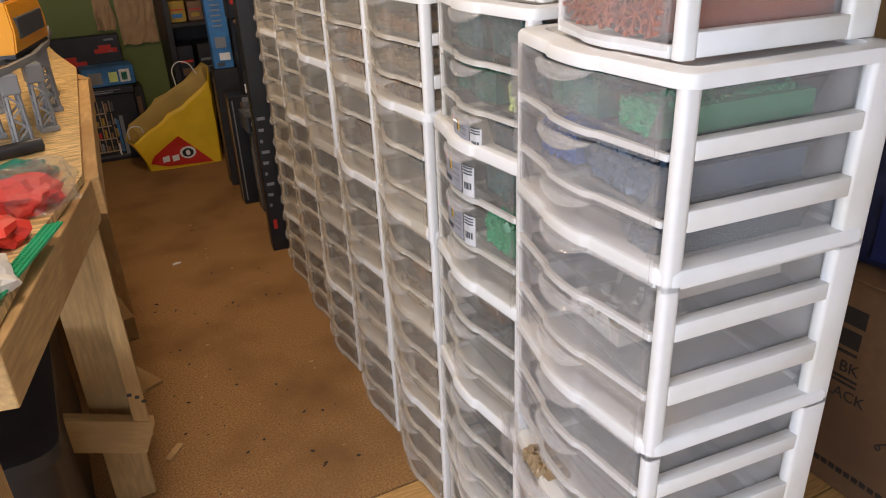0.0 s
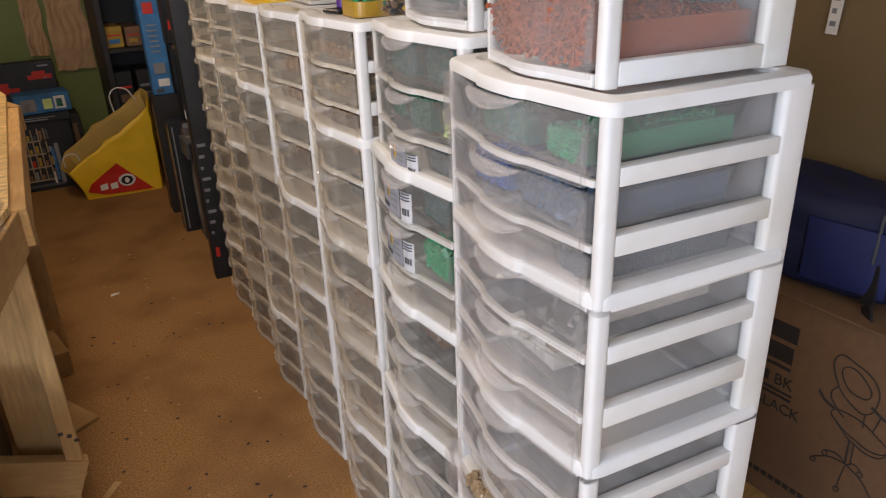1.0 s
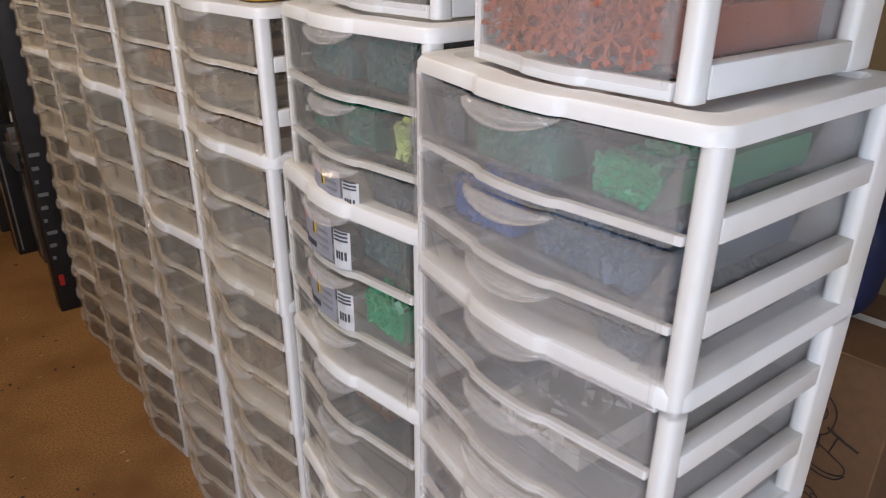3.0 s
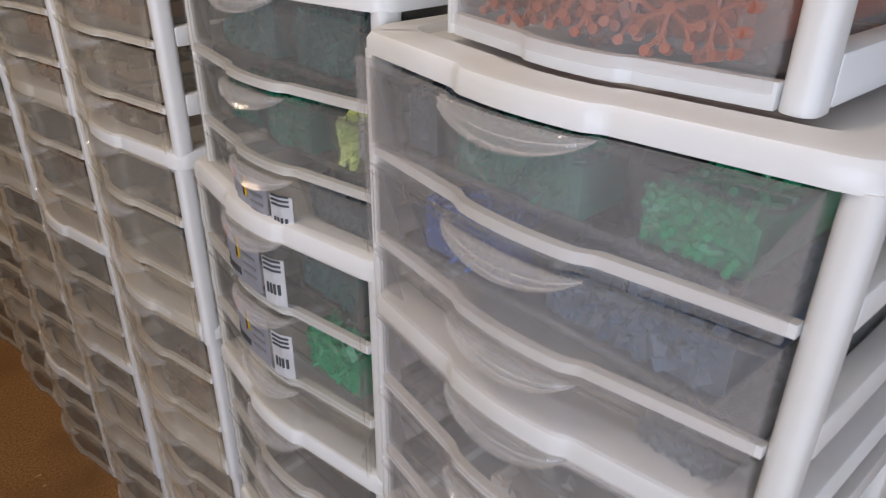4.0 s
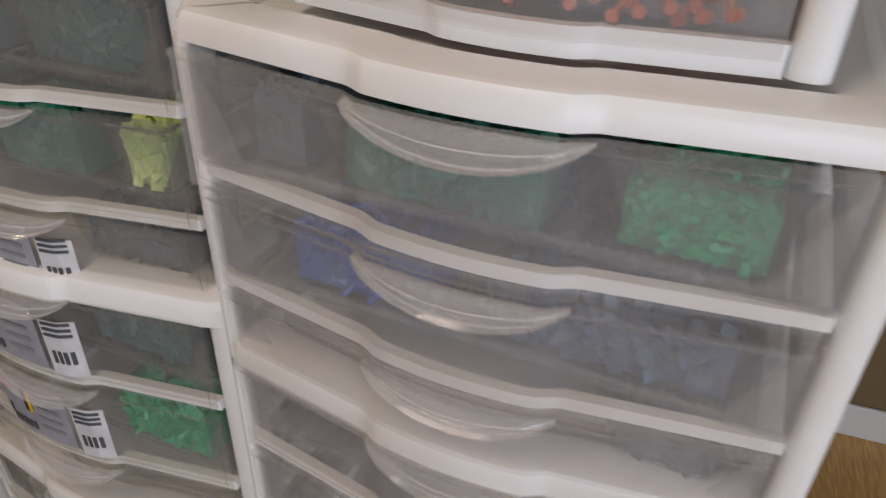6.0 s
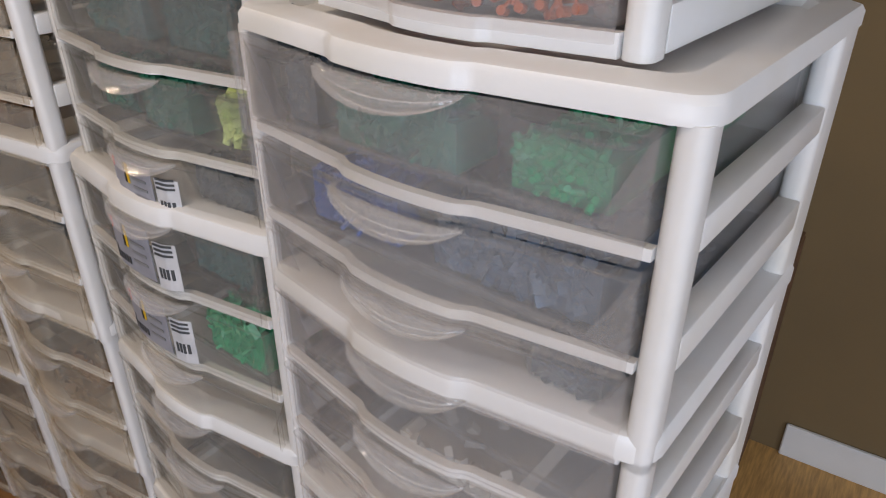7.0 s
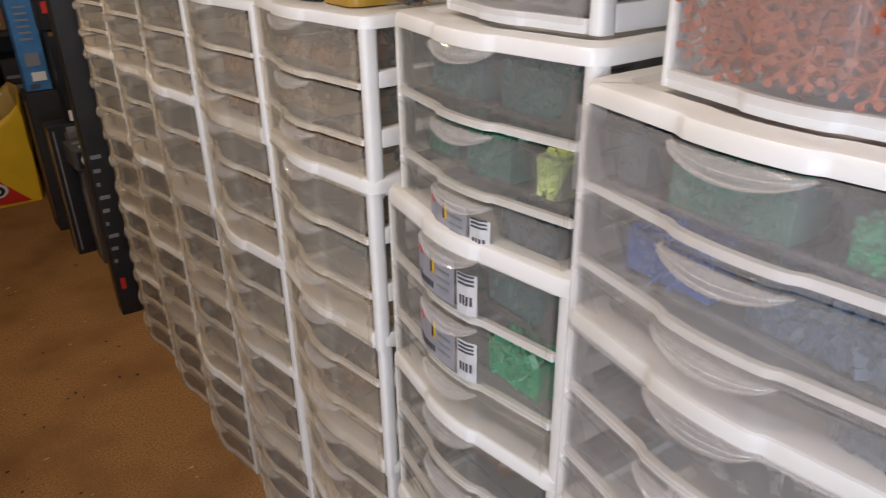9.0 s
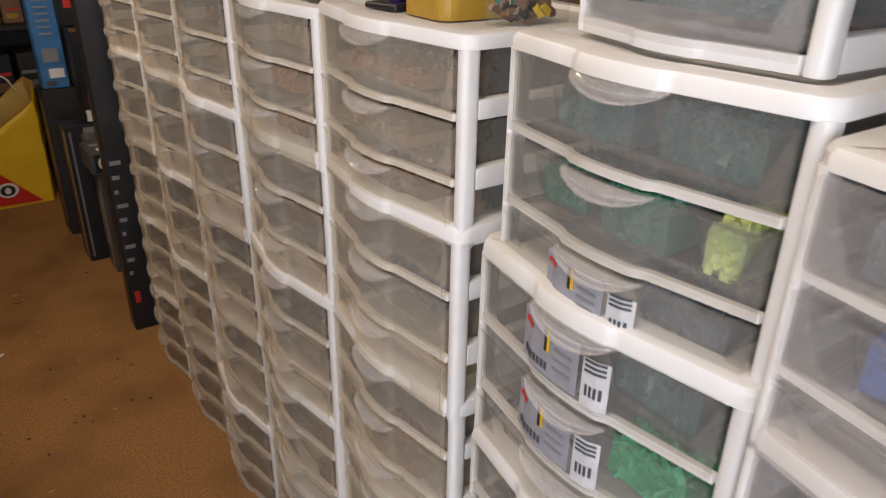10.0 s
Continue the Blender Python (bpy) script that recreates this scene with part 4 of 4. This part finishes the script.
stroke("chair_back", [(0.205, 0.500), (0.165, 0.498), (0.110, 0.470), (0.098, 0.430), (0.120, 0.385), (0.150, 0.390), (0.195, 0.430)], closed=True)
stroke("chair_back", [(0.185, 0.478), (0.130, 0.462), (0.118, 0.430), (0.145, 0.420), (0.180, 0.440)], closed=True)
stroke("chair_spine", [(0.190, 0.425), (0.205, 0.395), (0.185, 0.365), (0.165, 0.350)])
stroke("chair_spine", [(0.120, 0.385), (0.118, 0.350)])
stroke("chair_seat", [(0.195, 0.350), (0.150, 0.365), (0.085, 0.345), (0.055, 0.320), (0.075, 0.302), (0.130, 0.308), (0.175, 0.328)], closed=True)
stroke("chair_seat", [(0.193, 0.340), (0.130, 0.296), (0.072, 0.292), (0.052, 0.312)])
stroke("chair_arm", [(0.110, 0.410), (0.070, 0.392), (0.040, 0.382)], 0.003)
stroke("chair_arm", [(0.085, 0.395), (0.095, 0.350)])
stroke("chair_arm", [(0.235, 0.390), (0.215, 0.370), (0.190, 0.362)], 0.003)
stroke("chair_post", [(0.140, 0.300), (0.138, 0.235)], 0.0025)
stroke("chair_post", [(0.128, 0.300), (0.126, 0.235)])
for a, z in ((0.215, 0.205), (0.145, 0.160), (0.062, 0.178), (0.10, 0.235), (0.19, 0.24)):
    stroke("chair_foot", [(0.135, 0.232), (0.5 * (0.135 + a), 0.5 * (0.232 + z) + 0.010), (a, z)])
    stroke("chair_caster", [(a - 0.006, z - 0.006), (a + 0.006, z - 0.006), (a, z - 0.016)], closed=True)


def face_text(body, a, z, size, mat=BLACK_PRINT):
    cu = bpy.data.curves.new("lettering", "FONT")
    cu.body, cu.size, cu.extrude = body, size, 0.0006
    ob = new("lettering", cu)
    ob.parent = carton
    ob.matrix_basis = Matrix(((0, 0, -1, -0.0012), (-1, 0, 0, a), (0, 1, 0, z), (0, 0, 0, 1)))
    cu.materials.append(mat)


face_text("BLACK", 0.400, 0.270, 0.042)
face_text("BK", 0.355, 0.345, 0.044)
for a0, a1, z0, z1 in ((0.31, 0.44, 0.475, 0.520), (0.315, 0.43, 0.415, 0.460), (0.37, 0.44, 0.347, 0.374), (0.30, 0.46, 0.326, 0.332), (0.30, 0.46, 0.312, 0.318), (0.315, 0.41, 0.395, 0.403)):
    part("print_bar", box(-0.0022, -0.0006, a0, a1, z0, z1), BLACK_PRINT, carton)
for i in range(12):
    part("print_bar", box(-0.0022, -0.0006, 0.13 + i * 0.022, 0.146 + i * 0.022, 0.060, 0.074), BLACK_PRINT, carton)


def nylon_bag():
    t = thing("nylon_bag", pose(2.205, 1.44, 0.606, 0, 0, 8), "dark blue nylon bag lying on the chair carton", "bag")
    bm = bmesh.new()
    bmesh.ops.create_cube(bm, size=1)
    bmesh.ops.subdivide_edges(bm, edges=bm.edges, cuts=9, use_grid_fill=True)
    for v in bm.verts:
        x, y, z = v.co * 2
        r = (abs(x) ** 5 + abs(y) ** 5 + abs(z) ** 5) ** 0.2
        p = Vector((x, y, z)) / max(r, 0.6)
        sag = 1 - 0.16 * (1 - p.y * p.y) * (p.z > 0)
        n = noise.noise(p * 1.8) * 0.05 + noise.noise(p * 4.3) * 0.025
        v.co = Vector((p.x * 0.128 * (1 + n), p.y * 0.205 * (1 + n), max(0.0, (p.z * 0.5 + 0.5) * 0.285 * sag * (1 + n))))
    part("body", bm, NAVY, t, smooth=True)
    bm = bmesh.new()
    bmesh.ops.create_cube(bm, size=1)
    bmesh.ops.subdivide_edges(bm, edges=bm.edges, cuts=5, use_grid_fill=True)
    for v in bm.verts:
        x, y, z = v.co * 2
        v.co = Vector((-0.132 + x * 0.006 - 0.014 * (1 - y * y) * (1 - z * z), -0.06 + y * 0.095, 0.115 + z * 0.075))
    part("pocket", bm, BLUE_NYLON, t, "brighter blue front pocket", smooth=True)
    bm = bmesh.new()
    pts = [(-0.02, -0.10, 0.262), (-0.112, -0.115, 0.225), (-0.138, -0.12, 0.12), (-0.140, -0.125, 0.02), (-0.160, -0.15, -0.035)]
    for a, b2 in zip(pts, pts[1:]):
        beam(bm, a, b2, 0.006, 0.034)
    part("strap", bm, BLACK, t, "hanging black strap", smooth=True)
    return t


nylon_bag()
tag = thing("wall_tag", pose(2.366, 1.662, 1.150, 3, 0, 0), "white printed strip hung on the tan wall", "tag")
part("strip", box(-0.003, 0, -0.016, 0.016, 0, 0.20, 0.001, 1), WHITE_PRINT, tag)
for i in range(6):
    part("print_bar", box(-0.0045, -0.0035, -0.008 + 0.004 * (i % 2), 0.008, 0.02 + i * 0.03, 0.032 + i * 0.03), GREY_TOY, tag)


for ob in [o for o in bpy.data.objects if o not in before and o.parent is None]:
    settle(ob, right_at, 0.8, 0.985, 1.013)


# ---- what the drawers hold ----
def pile(name, x0, x1, y0, y1, z0, z1, mat, m, label, count, size, seed, kind_="brick", cat="toy bricks"):
    """A heap of small toy pieces poured between the given walls."""
    r = random.Random(seed)
    bm = bmesh.new()
    size *= 0.75
    for i in range(count):
        if i % 2:
            c = Vector((x0 + r.uniform(0.002, 0.008), r.uniform(y0 + size, y1 - size), r.uniform(z0 + size * 0.5, z1 - size * 0.4)))
        else:
            c = Vector((r.uniform(x0 + size, x1 - size), r.uniform(y0 + size, y1 - size), z0 + (z1 - z0) * r.uniform(0.72, 0.95)))
        mm = Matrix.Translation(c) @ Euler((r.uniform(0, 6), r.uniform(0, 6), r.uniform(0, 6))).to_matrix().to_4x4()
        if kind_ == "rod":
            bmesh.ops.create_cone(bm, cap_ends=True, segments=8, radius1=size * 0.32, radius2=size * 0.32, depth=size * 2.4, matrix=mm)
        elif kind_ == "plate":
            bmesh.ops.create_cube(bm, size=1, matrix=mm @ Matrix.Diagonal((size * 2, size, size * 0.4, 1)))
        else:
            bmesh.ops.create_cube(bm, size=1, matrix=mm @ Matrix.Diagonal((size * 2, size, size * 0.75, 1)))
    box_in(bm, x0 + 0.004, x1, y0, y1, z0 - size * 0.3, z0 + (z1 - z0) * 0.8)
    return tagged(part(name, bm, mat, m=m), label, cat, kind="stuff")


def bin_of(m, x0, x1, y0, y1, z0, h, label):
    """A clear tapered tub with a rolled rim."""
    t = thing("clear_bin", m, label, "bin", "clear bins in the drawers")
    bm = bmesh.new()

    def ring(k, z):
        tx, ty = 0.010 * (1 - k), 0.012 * (1 - k)
        return [bm.verts.new((x, y, z)) for x, y in rounded(x0 + tx, x1 - tx, y0 + ty, y1 - ty, 0.008, 3)]

    rs = [ring(0, z0), ring(1, z0 + h), ring(1.25, z0 + h), ring(1.25, z0 + h - 0.003), ring(0.85, z0 + h - 0.003), ring(-0.12, z0 + 0.0015)]
    n = len(rs[0])
    for p, q in zip(rs, rs[1:]):
        for i in range(n):
            bm.faces.new((p[i], p[(i + 1) % n], q[(i + 1) % n], q[i]))
    bm.faces.new(list(reversed(rs[0])))
    bm.faces.new(rs[-1])
    part("tub", bm, BIN, t, smooth=True)
    return t


def fill(c, k, i, y0, y1, colour, label, depth=0.6, kind_="brick", size=0.009, count=90, x0=0.003, x1=0.10, binned=True, h=0.052):
    u = units[c, k]
    m = u.matrix_basis.copy() @ Matrix.Translation(drawer_of(u, i).location)
    z0 = BOTTOMS[i] + 0.0055
    if x0 == 0.003:
        span = W - POST_Y - POST_FAR
        x0 = 0.005 - min(bow((y0 - POST_Y) / span, 0.026), bow((y1 - POST_Y) / span, 0.026))
    if binned:
        bin_of(m, x0, x1, y0, y1, z0, h, "clear plastic tub of " + label)
    count = int(count * 1.7) if binned else count
    pile("toy_pieces", x0 + 0.011, x1 - 0.012, y0 + 0.012, y1 - 0.012, z0 + 0.004, z0 + h * depth, TOYS[colour], m, label + " heaped in a drawer", count, size, c * 97 + k * 13 + i * 5 + int(y0 * 100), kind_)


fill(0, 4, 0, 0.038, 0.128, "green", "bright green rods", 0.74, "rod", 0.010, 170, x1=0.25)
fill(0, 4, 0, 0.140, 0.268, "dark_green", "dark green pieces", 0.84, "plate", 0.010, 120, x1=0.065)
fill(0, 4, 0, 0.276, 0.330, "grey", "dark grey pieces", 0.90, "brick", 0.008, 60, x1=0.07)
fill(0, 4, 1, 0.038, 0.192, "sand_blue", "sand blue bricks", 0.92, "brick", 0.011, 220, x1=0.25)
fill(0, 4, 1, 0.200, 0.312, "blue", "blue pieces", 0.97, "rod", 0.008, 110)
fill(0, 4, 2, 0.032, 0.110, "grey", "dark grey pieces", 0.8, "brick", 0.009, 150, x1=0.25)
fill(0, 3, 0, 0.262, 0.315, "purple", "purple pieces", 0.5, "brick", 0.008, 40, x0=0.03, x1=0.10)
fill(0, 3, 0, 0.05, 0.20, "white", "greyish white pieces", 0.4, "brick", 0.010, 60, x0=0.05, x1=0.25, binned=False)
fill(2, 4, 0, 0.10, 0.30, "brown", "brown pieces", 0.45, "brick", 0.012, 70, x1=0.2, binned=False)
fill(2, 4, 1, 0.12, 0.31, "tan", "tan pieces", 0.40, "brick", 0.012, 70, x1=0.2, binned=False)
fill(2, 4, 2, 0.10, 0.28, "brown", "brown pieces", 0.7, "brick", 0.012, 70, x1=0.2, binned=False)
fill(1, 4, 0, 0.042, 0.170, "teal", "dark teal plates", 0.95, "plate", 0.011, 110)
fill(1, 4, 0, 0.178, 0.300, "teal", "dark teal pieces", 0.9, "brick", 0.010, 110)
fill(1, 4, 1, 0.042, 0.105, "lime", "pale lime bricks", 0.85, "brick", 0.012, 60)
fill(1, 4, 1, 0.115, 0.220, "dark_green", "dark green pieces", 0.9, "brick", 0.010, 110)
fill(1, 4, 1, 0.228, 0.318, "dark_green", "dark green plates", 0.85, "plate", 0.012, 90)
fill(1, 4, 2, 0.042, 0.165, "grey", "slate pieces", 0.95, "plate", 0.010, 110)
fill(1, 3, 0, 0.042, 0.165, "teal", "dark teal pieces", 0.95, "plate", 0.010, 110)
fill(1, 3, 1, 0.034, 0.150, "green", "green plates", 1.0, "plate", 0.010, 160, x0=-0.008, binned=False)
# black filler along the near side, added to darken the side openings
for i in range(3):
    fill(2, 4, i, 0.032, 0.062, "black", "black filler", 1.0, "brick", 0.01, 20, x0=0.06, x1=0.27, binned=False, h=0.06)
fill(0, 2, 2, 0.20, 0.31, "tan", "yellowed mixed pieces", 0.4, "plate", 0.012, 40, x0=0.01, x1=0.08, binned=False)
rd = random.Random(21)
for c in range(7):
    for k in range(5):
        for i in range(3):
            if (c, k) in ((0, 4), (1, 4), (2, 4)) or (c, k, i) == (0, 2, 2) or (c == 1 and k == 3 and i < 2) or (c == 0 and k == 3 and i == 0):
                continue
            if rd.random() < (0.8 if c > 1 else 0.4):
                y0 = rd.uniform(0.045, 0.16)
                col = rd.choice(("tan", "tan", "brown", "brown", "grey", "tan", "brown") if c else ("white", "white", "grey"))
                fill(c, k, i, y0, min(0.315, y0 + rd.uniform(0.09, 0.17)), col, col + " toy pieces", rd.uniform(0.35, 0.9), rd.choice(("brick", "plate")), 0.012, 30, x0=rd.uniform(0.006, 0.05), x1=rd.uniform(0.12, 0.26), binned=False)


def flower(bm, m, size):
    """A toy plant piece: a hub with six forked arms that end in studs."""
    def cyl(a, b2, r, n=7):
        tube(bm, m @ Vector(a), m @ Vector(b2), r, n)
    cyl((0, 0, -0.002), (0, 0, 0.004), size * 0.16)
    for i in range(6):
        a = i * math.pi / 3
        p = Vector((math.cos(a), math.sin(a), 0))
        cyl((0, 0, 0), p * size * 0.80, size * 0.065, 5)
        for s in (-0.24, 0.24):
            q = Vector((math.cos(a + s), math.sin(a + s), 0)) * size * (1.0 if s > 0 else 0.86)
            cyl(p * size * 0.55, q * 0.95, size * 0.055, 5)
            cyl(q + Vector((0, 0, -0.002)), q + Vector((0, 0, 0.0045)), size * 0.13, 8)


sm = small.matrix_basis.copy()
rf = random.Random(3)
placed = 0
for i in range(190):
    front_row = i < 24
    x = (rf.uniform(-0.010, 0.002) if 1 < i % 8 < 6 else rf.uniform(0.002, 0.008)) if front_row else rf.uniform(0.026, 0.16)
    y = 0.058 + (i % 8) * 0.0235 + rf.uniform(-0.004, 0.004) if front_row else rf.uniform(0.058, SW - 0.052)
    z = (rf.uniform(0.038, 0.048) if i < 8 else rf.uniform(0.055, 0.085)) if front_row else rf.uniform(0.030, 0.082)
    bm = bmesh.new()
    tilt = Euler((rf.uniform(-0.3, 0.3), radians(90) + rf.uniform(-0.35, 0.35), rf.uniform(-0.3, 0.3))) if front_row else Euler((rf.uniform(0, 3), rf.uniform(0, 3), rf.uniform(0, 3)))
    flower(bm, tilt.to_matrix().to_4x4(), 0.0235)
    tagged(part("plant_piece", bm, TOYS["orange"], m=sm @ Matrix.Translation((x, y, z))), "rust orange toy plant piece in a drawer", "toy piece", "orange plant pieces")


def fill_small(m, y0, y1, z0, z1, colour, label, seed, count=140, size=0.010):
    pile("toy_pieces", 0.014, 0.24, y0, y1, z0, z1, TOYS[colour], m, label + " heaped in a drawer", count, size, seed)


pile("plant_heap", 0.012, 0.25, 0.044, SW - 0.040, 0.026, 0.074, TOYS["orange"], sm, "heap of rust orange toy plant pieces in a drawer", 500, 0.008, 9, "rod", "toy pieces")
fill_small(sm, 0.05, SW - 0.05, 0.140, 0.165, "brown", "brown pieces", 5)
fill_small(small2.matrix_basis.copy(), 0.045, SW - 0.045, 0.035, 0.100, "deep_teal", "dark teal pieces", 6, 260, 0.008)
fill_small(small2.matrix_basis.copy(), 0.045, SW - 0.045, 0.150, 0.200, "deep_teal", "dark teal pieces", 7)


def drawer_label(c, k, i):
    """A printed paper label and a white tag stuck to a drawer's bowed front."""
    u = units[c, k]
    z0, z1 = BOTTOMS[i] + 0.006, TOPS[i] - 0.008
    t = thing("drawer_label", u.matrix_basis.copy(), "grey printed paper label and white tag on the drawer", "label", "drawer labels")
    span = W - POST_Y - POST_FAR

    def strip(name, y0, y1, za, zb, lift, mat):
        n = 10
        pts = []
        for j in range(n + 1):
            y = y0 + (y1 - y0) * j / n
            pts.append((-bow((y - POST_Y) / span, 0.026) - 0.004 - lift, y))
        bm = prism(pts + [(x + 0.0008, y) for x, y in reversed(pts)], za, zb)
        part(name, bm, mat, t)

    strip("paper", -0.011 + 0.172, -0.011 + 0.262, z0, z1 - 0.004, 0.0012, LABEL_GREY)
    strip("tag", -0.011 + 0.138, -0.011 + 0.166, z0 - 0.003, z1 - 0.012, 0.0014, TAG_PAPER)
    for j in range(3):
        strip("print_bar", -0.011 + 0.141, -0.011 + 0.163, z0 + 0.030 + j * 0.0045, z0 + 0.032 + j * 0.0045, 0.0026, DGREY_TOY)
    for j in range(4):
        strip("print_bar", -0.011 + 0.143 + j * 0.005, -0.011 + 0.1455 + j * 0.005, z0 + 0.008, z0 + 0.018, 0.0026, DGREY_TOY)
    strip("print_bar", -0.011 + 0.240, -0.011 + 0.258, z0 + 0.036, z0 + 0.040, 0.0026, RED)
    strip("print_bar", -0.011 + 0.216, -0.011 + 0.2195, z0 + 0.024, z0 + 0.045, 0.0026, BLACK_PRINT)
    strip("print_bar", -0.011 + 0.2115, -0.011 + 0.215, z0 + 0.024, z0 + 0.045, 0.0026, TOYS["yellow"])
    for j in range(7):
        strip("print_bar", -0.011 + 0.214 + j * 0.0065, -0.011 + 0.2175 + j * 0.0065, z0 + 0.006, z0 + 0.013, 0.0026, DGREY_TOY)
    for j in range(3):
        strip("print_bar", -0.011 + 0.180, -0.011 + 0.205, z0 + 0.012 + j * 0.009, z0 + 0.0145 + j * 0.009, 0.0026, GREY_TOY)


TAG_PAPER = material("white_tag_paper", (0.55, 0.55, 0.56), 0.5, noise_scale=60, vary=0.1)
LABEL_GREY = material("grey_label_paper", (0.30, 0.30, 0.335), 0.5, noise_scale=60, vary=0.12)
for k, i in ((4, 2), (3, 0), (3, 1)):
    drawer_label(1, k, i)


# ---- things on top of the stacks ----
TOP = 1.2845
tray = thing("grass_tray", pose(1.215, 2.03, TOP - 0.004, 0, 0, -5), "old clear tub of green toy grass on a stack", "tub")
part("tub", prism(rounded(-0.055, 0.055, -0.05, 0.05, 0.02), 0, 0.030), TOYS["gold"], tray, "dusty olive tub")
bm = bmesh.new()
for i in range(220):
    a = Vector((rf.uniform(-0.048, 0.048), rf.uniform(-0.043, 0.043), 0.028))
    tube(bm, a, a + Vector((rf.uniform(-0.01, 0.01), rf.uniform(-0.01, 0.01), rf.uniform(0.012, 0.03))), 0.0016, 4)
tagged(part("grass", bm, TOYS["green"], tray), kind="stuff")
jar = thing("parts_jar", pose(1.225, 1.915, TOP - 0.004, 0, 0, -5), "clear jar of mixed coloured toy pieces", "jar")
part("jar_wall", prism(rounded(-0.04, 0.04, -0.036, 0.036, 0.012), 0, 0.085), BIN, jar, smooth=True)
for col, n, sd in (("yellow", 14, 1), ("brown", 40, 2), ("dark_green", 14, 3), ("black", 30, 4)):
    r2 = random.Random(sd)
    bm = bmesh.new()
    for i in range(n):
        bmesh.ops.create_cube(bm, size=1, matrix=pose(r2.uniform(-0.03, 0.03), r2.uniform(-0.027, 0.027), r2.uniform(0.008, 0.06), r2.uniform(0, 90), r2.uniform(0, 90), 0) @ Matrix.Diagonal((0.014, 0.008, 0.007, 1)))
    tagged(part("pieces", bm, TOYS[col], jar), kind="stuff")
pk = thing("purple_figure_stand", pose(1.190, 2.125, TOP - 0.004, 0, 0, 10), "purple and black plastic stand on a stack", "toy stand")
part("base", box(-0.035, 0.035, -0.03, 0.03, 0, 0.008, 0.002, 1), BLACK, pk)
part("post", box(-0.012, 0.012, -0.010, 0.010, 0.008, 0.10, 0.003, 1), TOYS["purple"], pk)
wt_ = thing("white_plate_stack", pose(1.24, 2.33, TOP - 0.007, 0, 0, -6), "stack of dusty white plastic plates", "plates")
for j in range(3):
    part("plate", box(-0.08 + 0.01 * j, 0.08, -0.09, 0.09 - 0.012 * j, j * 0.011, j * 0.011 + 0.009, 0.002, 1), TOYS["white"], wt_)
tubt = thing("yellow_tub", pose(1.30, 2.80, 1.25, 0, 0, -6), "yellow plastic tub lying on the stacks", "tub")
bm = prism(rounded(-0.11, 0.11, -0.24, 0.22, 0.04), -0.006, 0.045)
part("tub", bm, TOYS["yellow"], tubt, smooth=True)
part("rim", prism(rounded(-0.12, 0.12, -0.25, 0.23, 0.045), 0.0455, 0.052), TOYS["gold"], tubt, smooth=True)
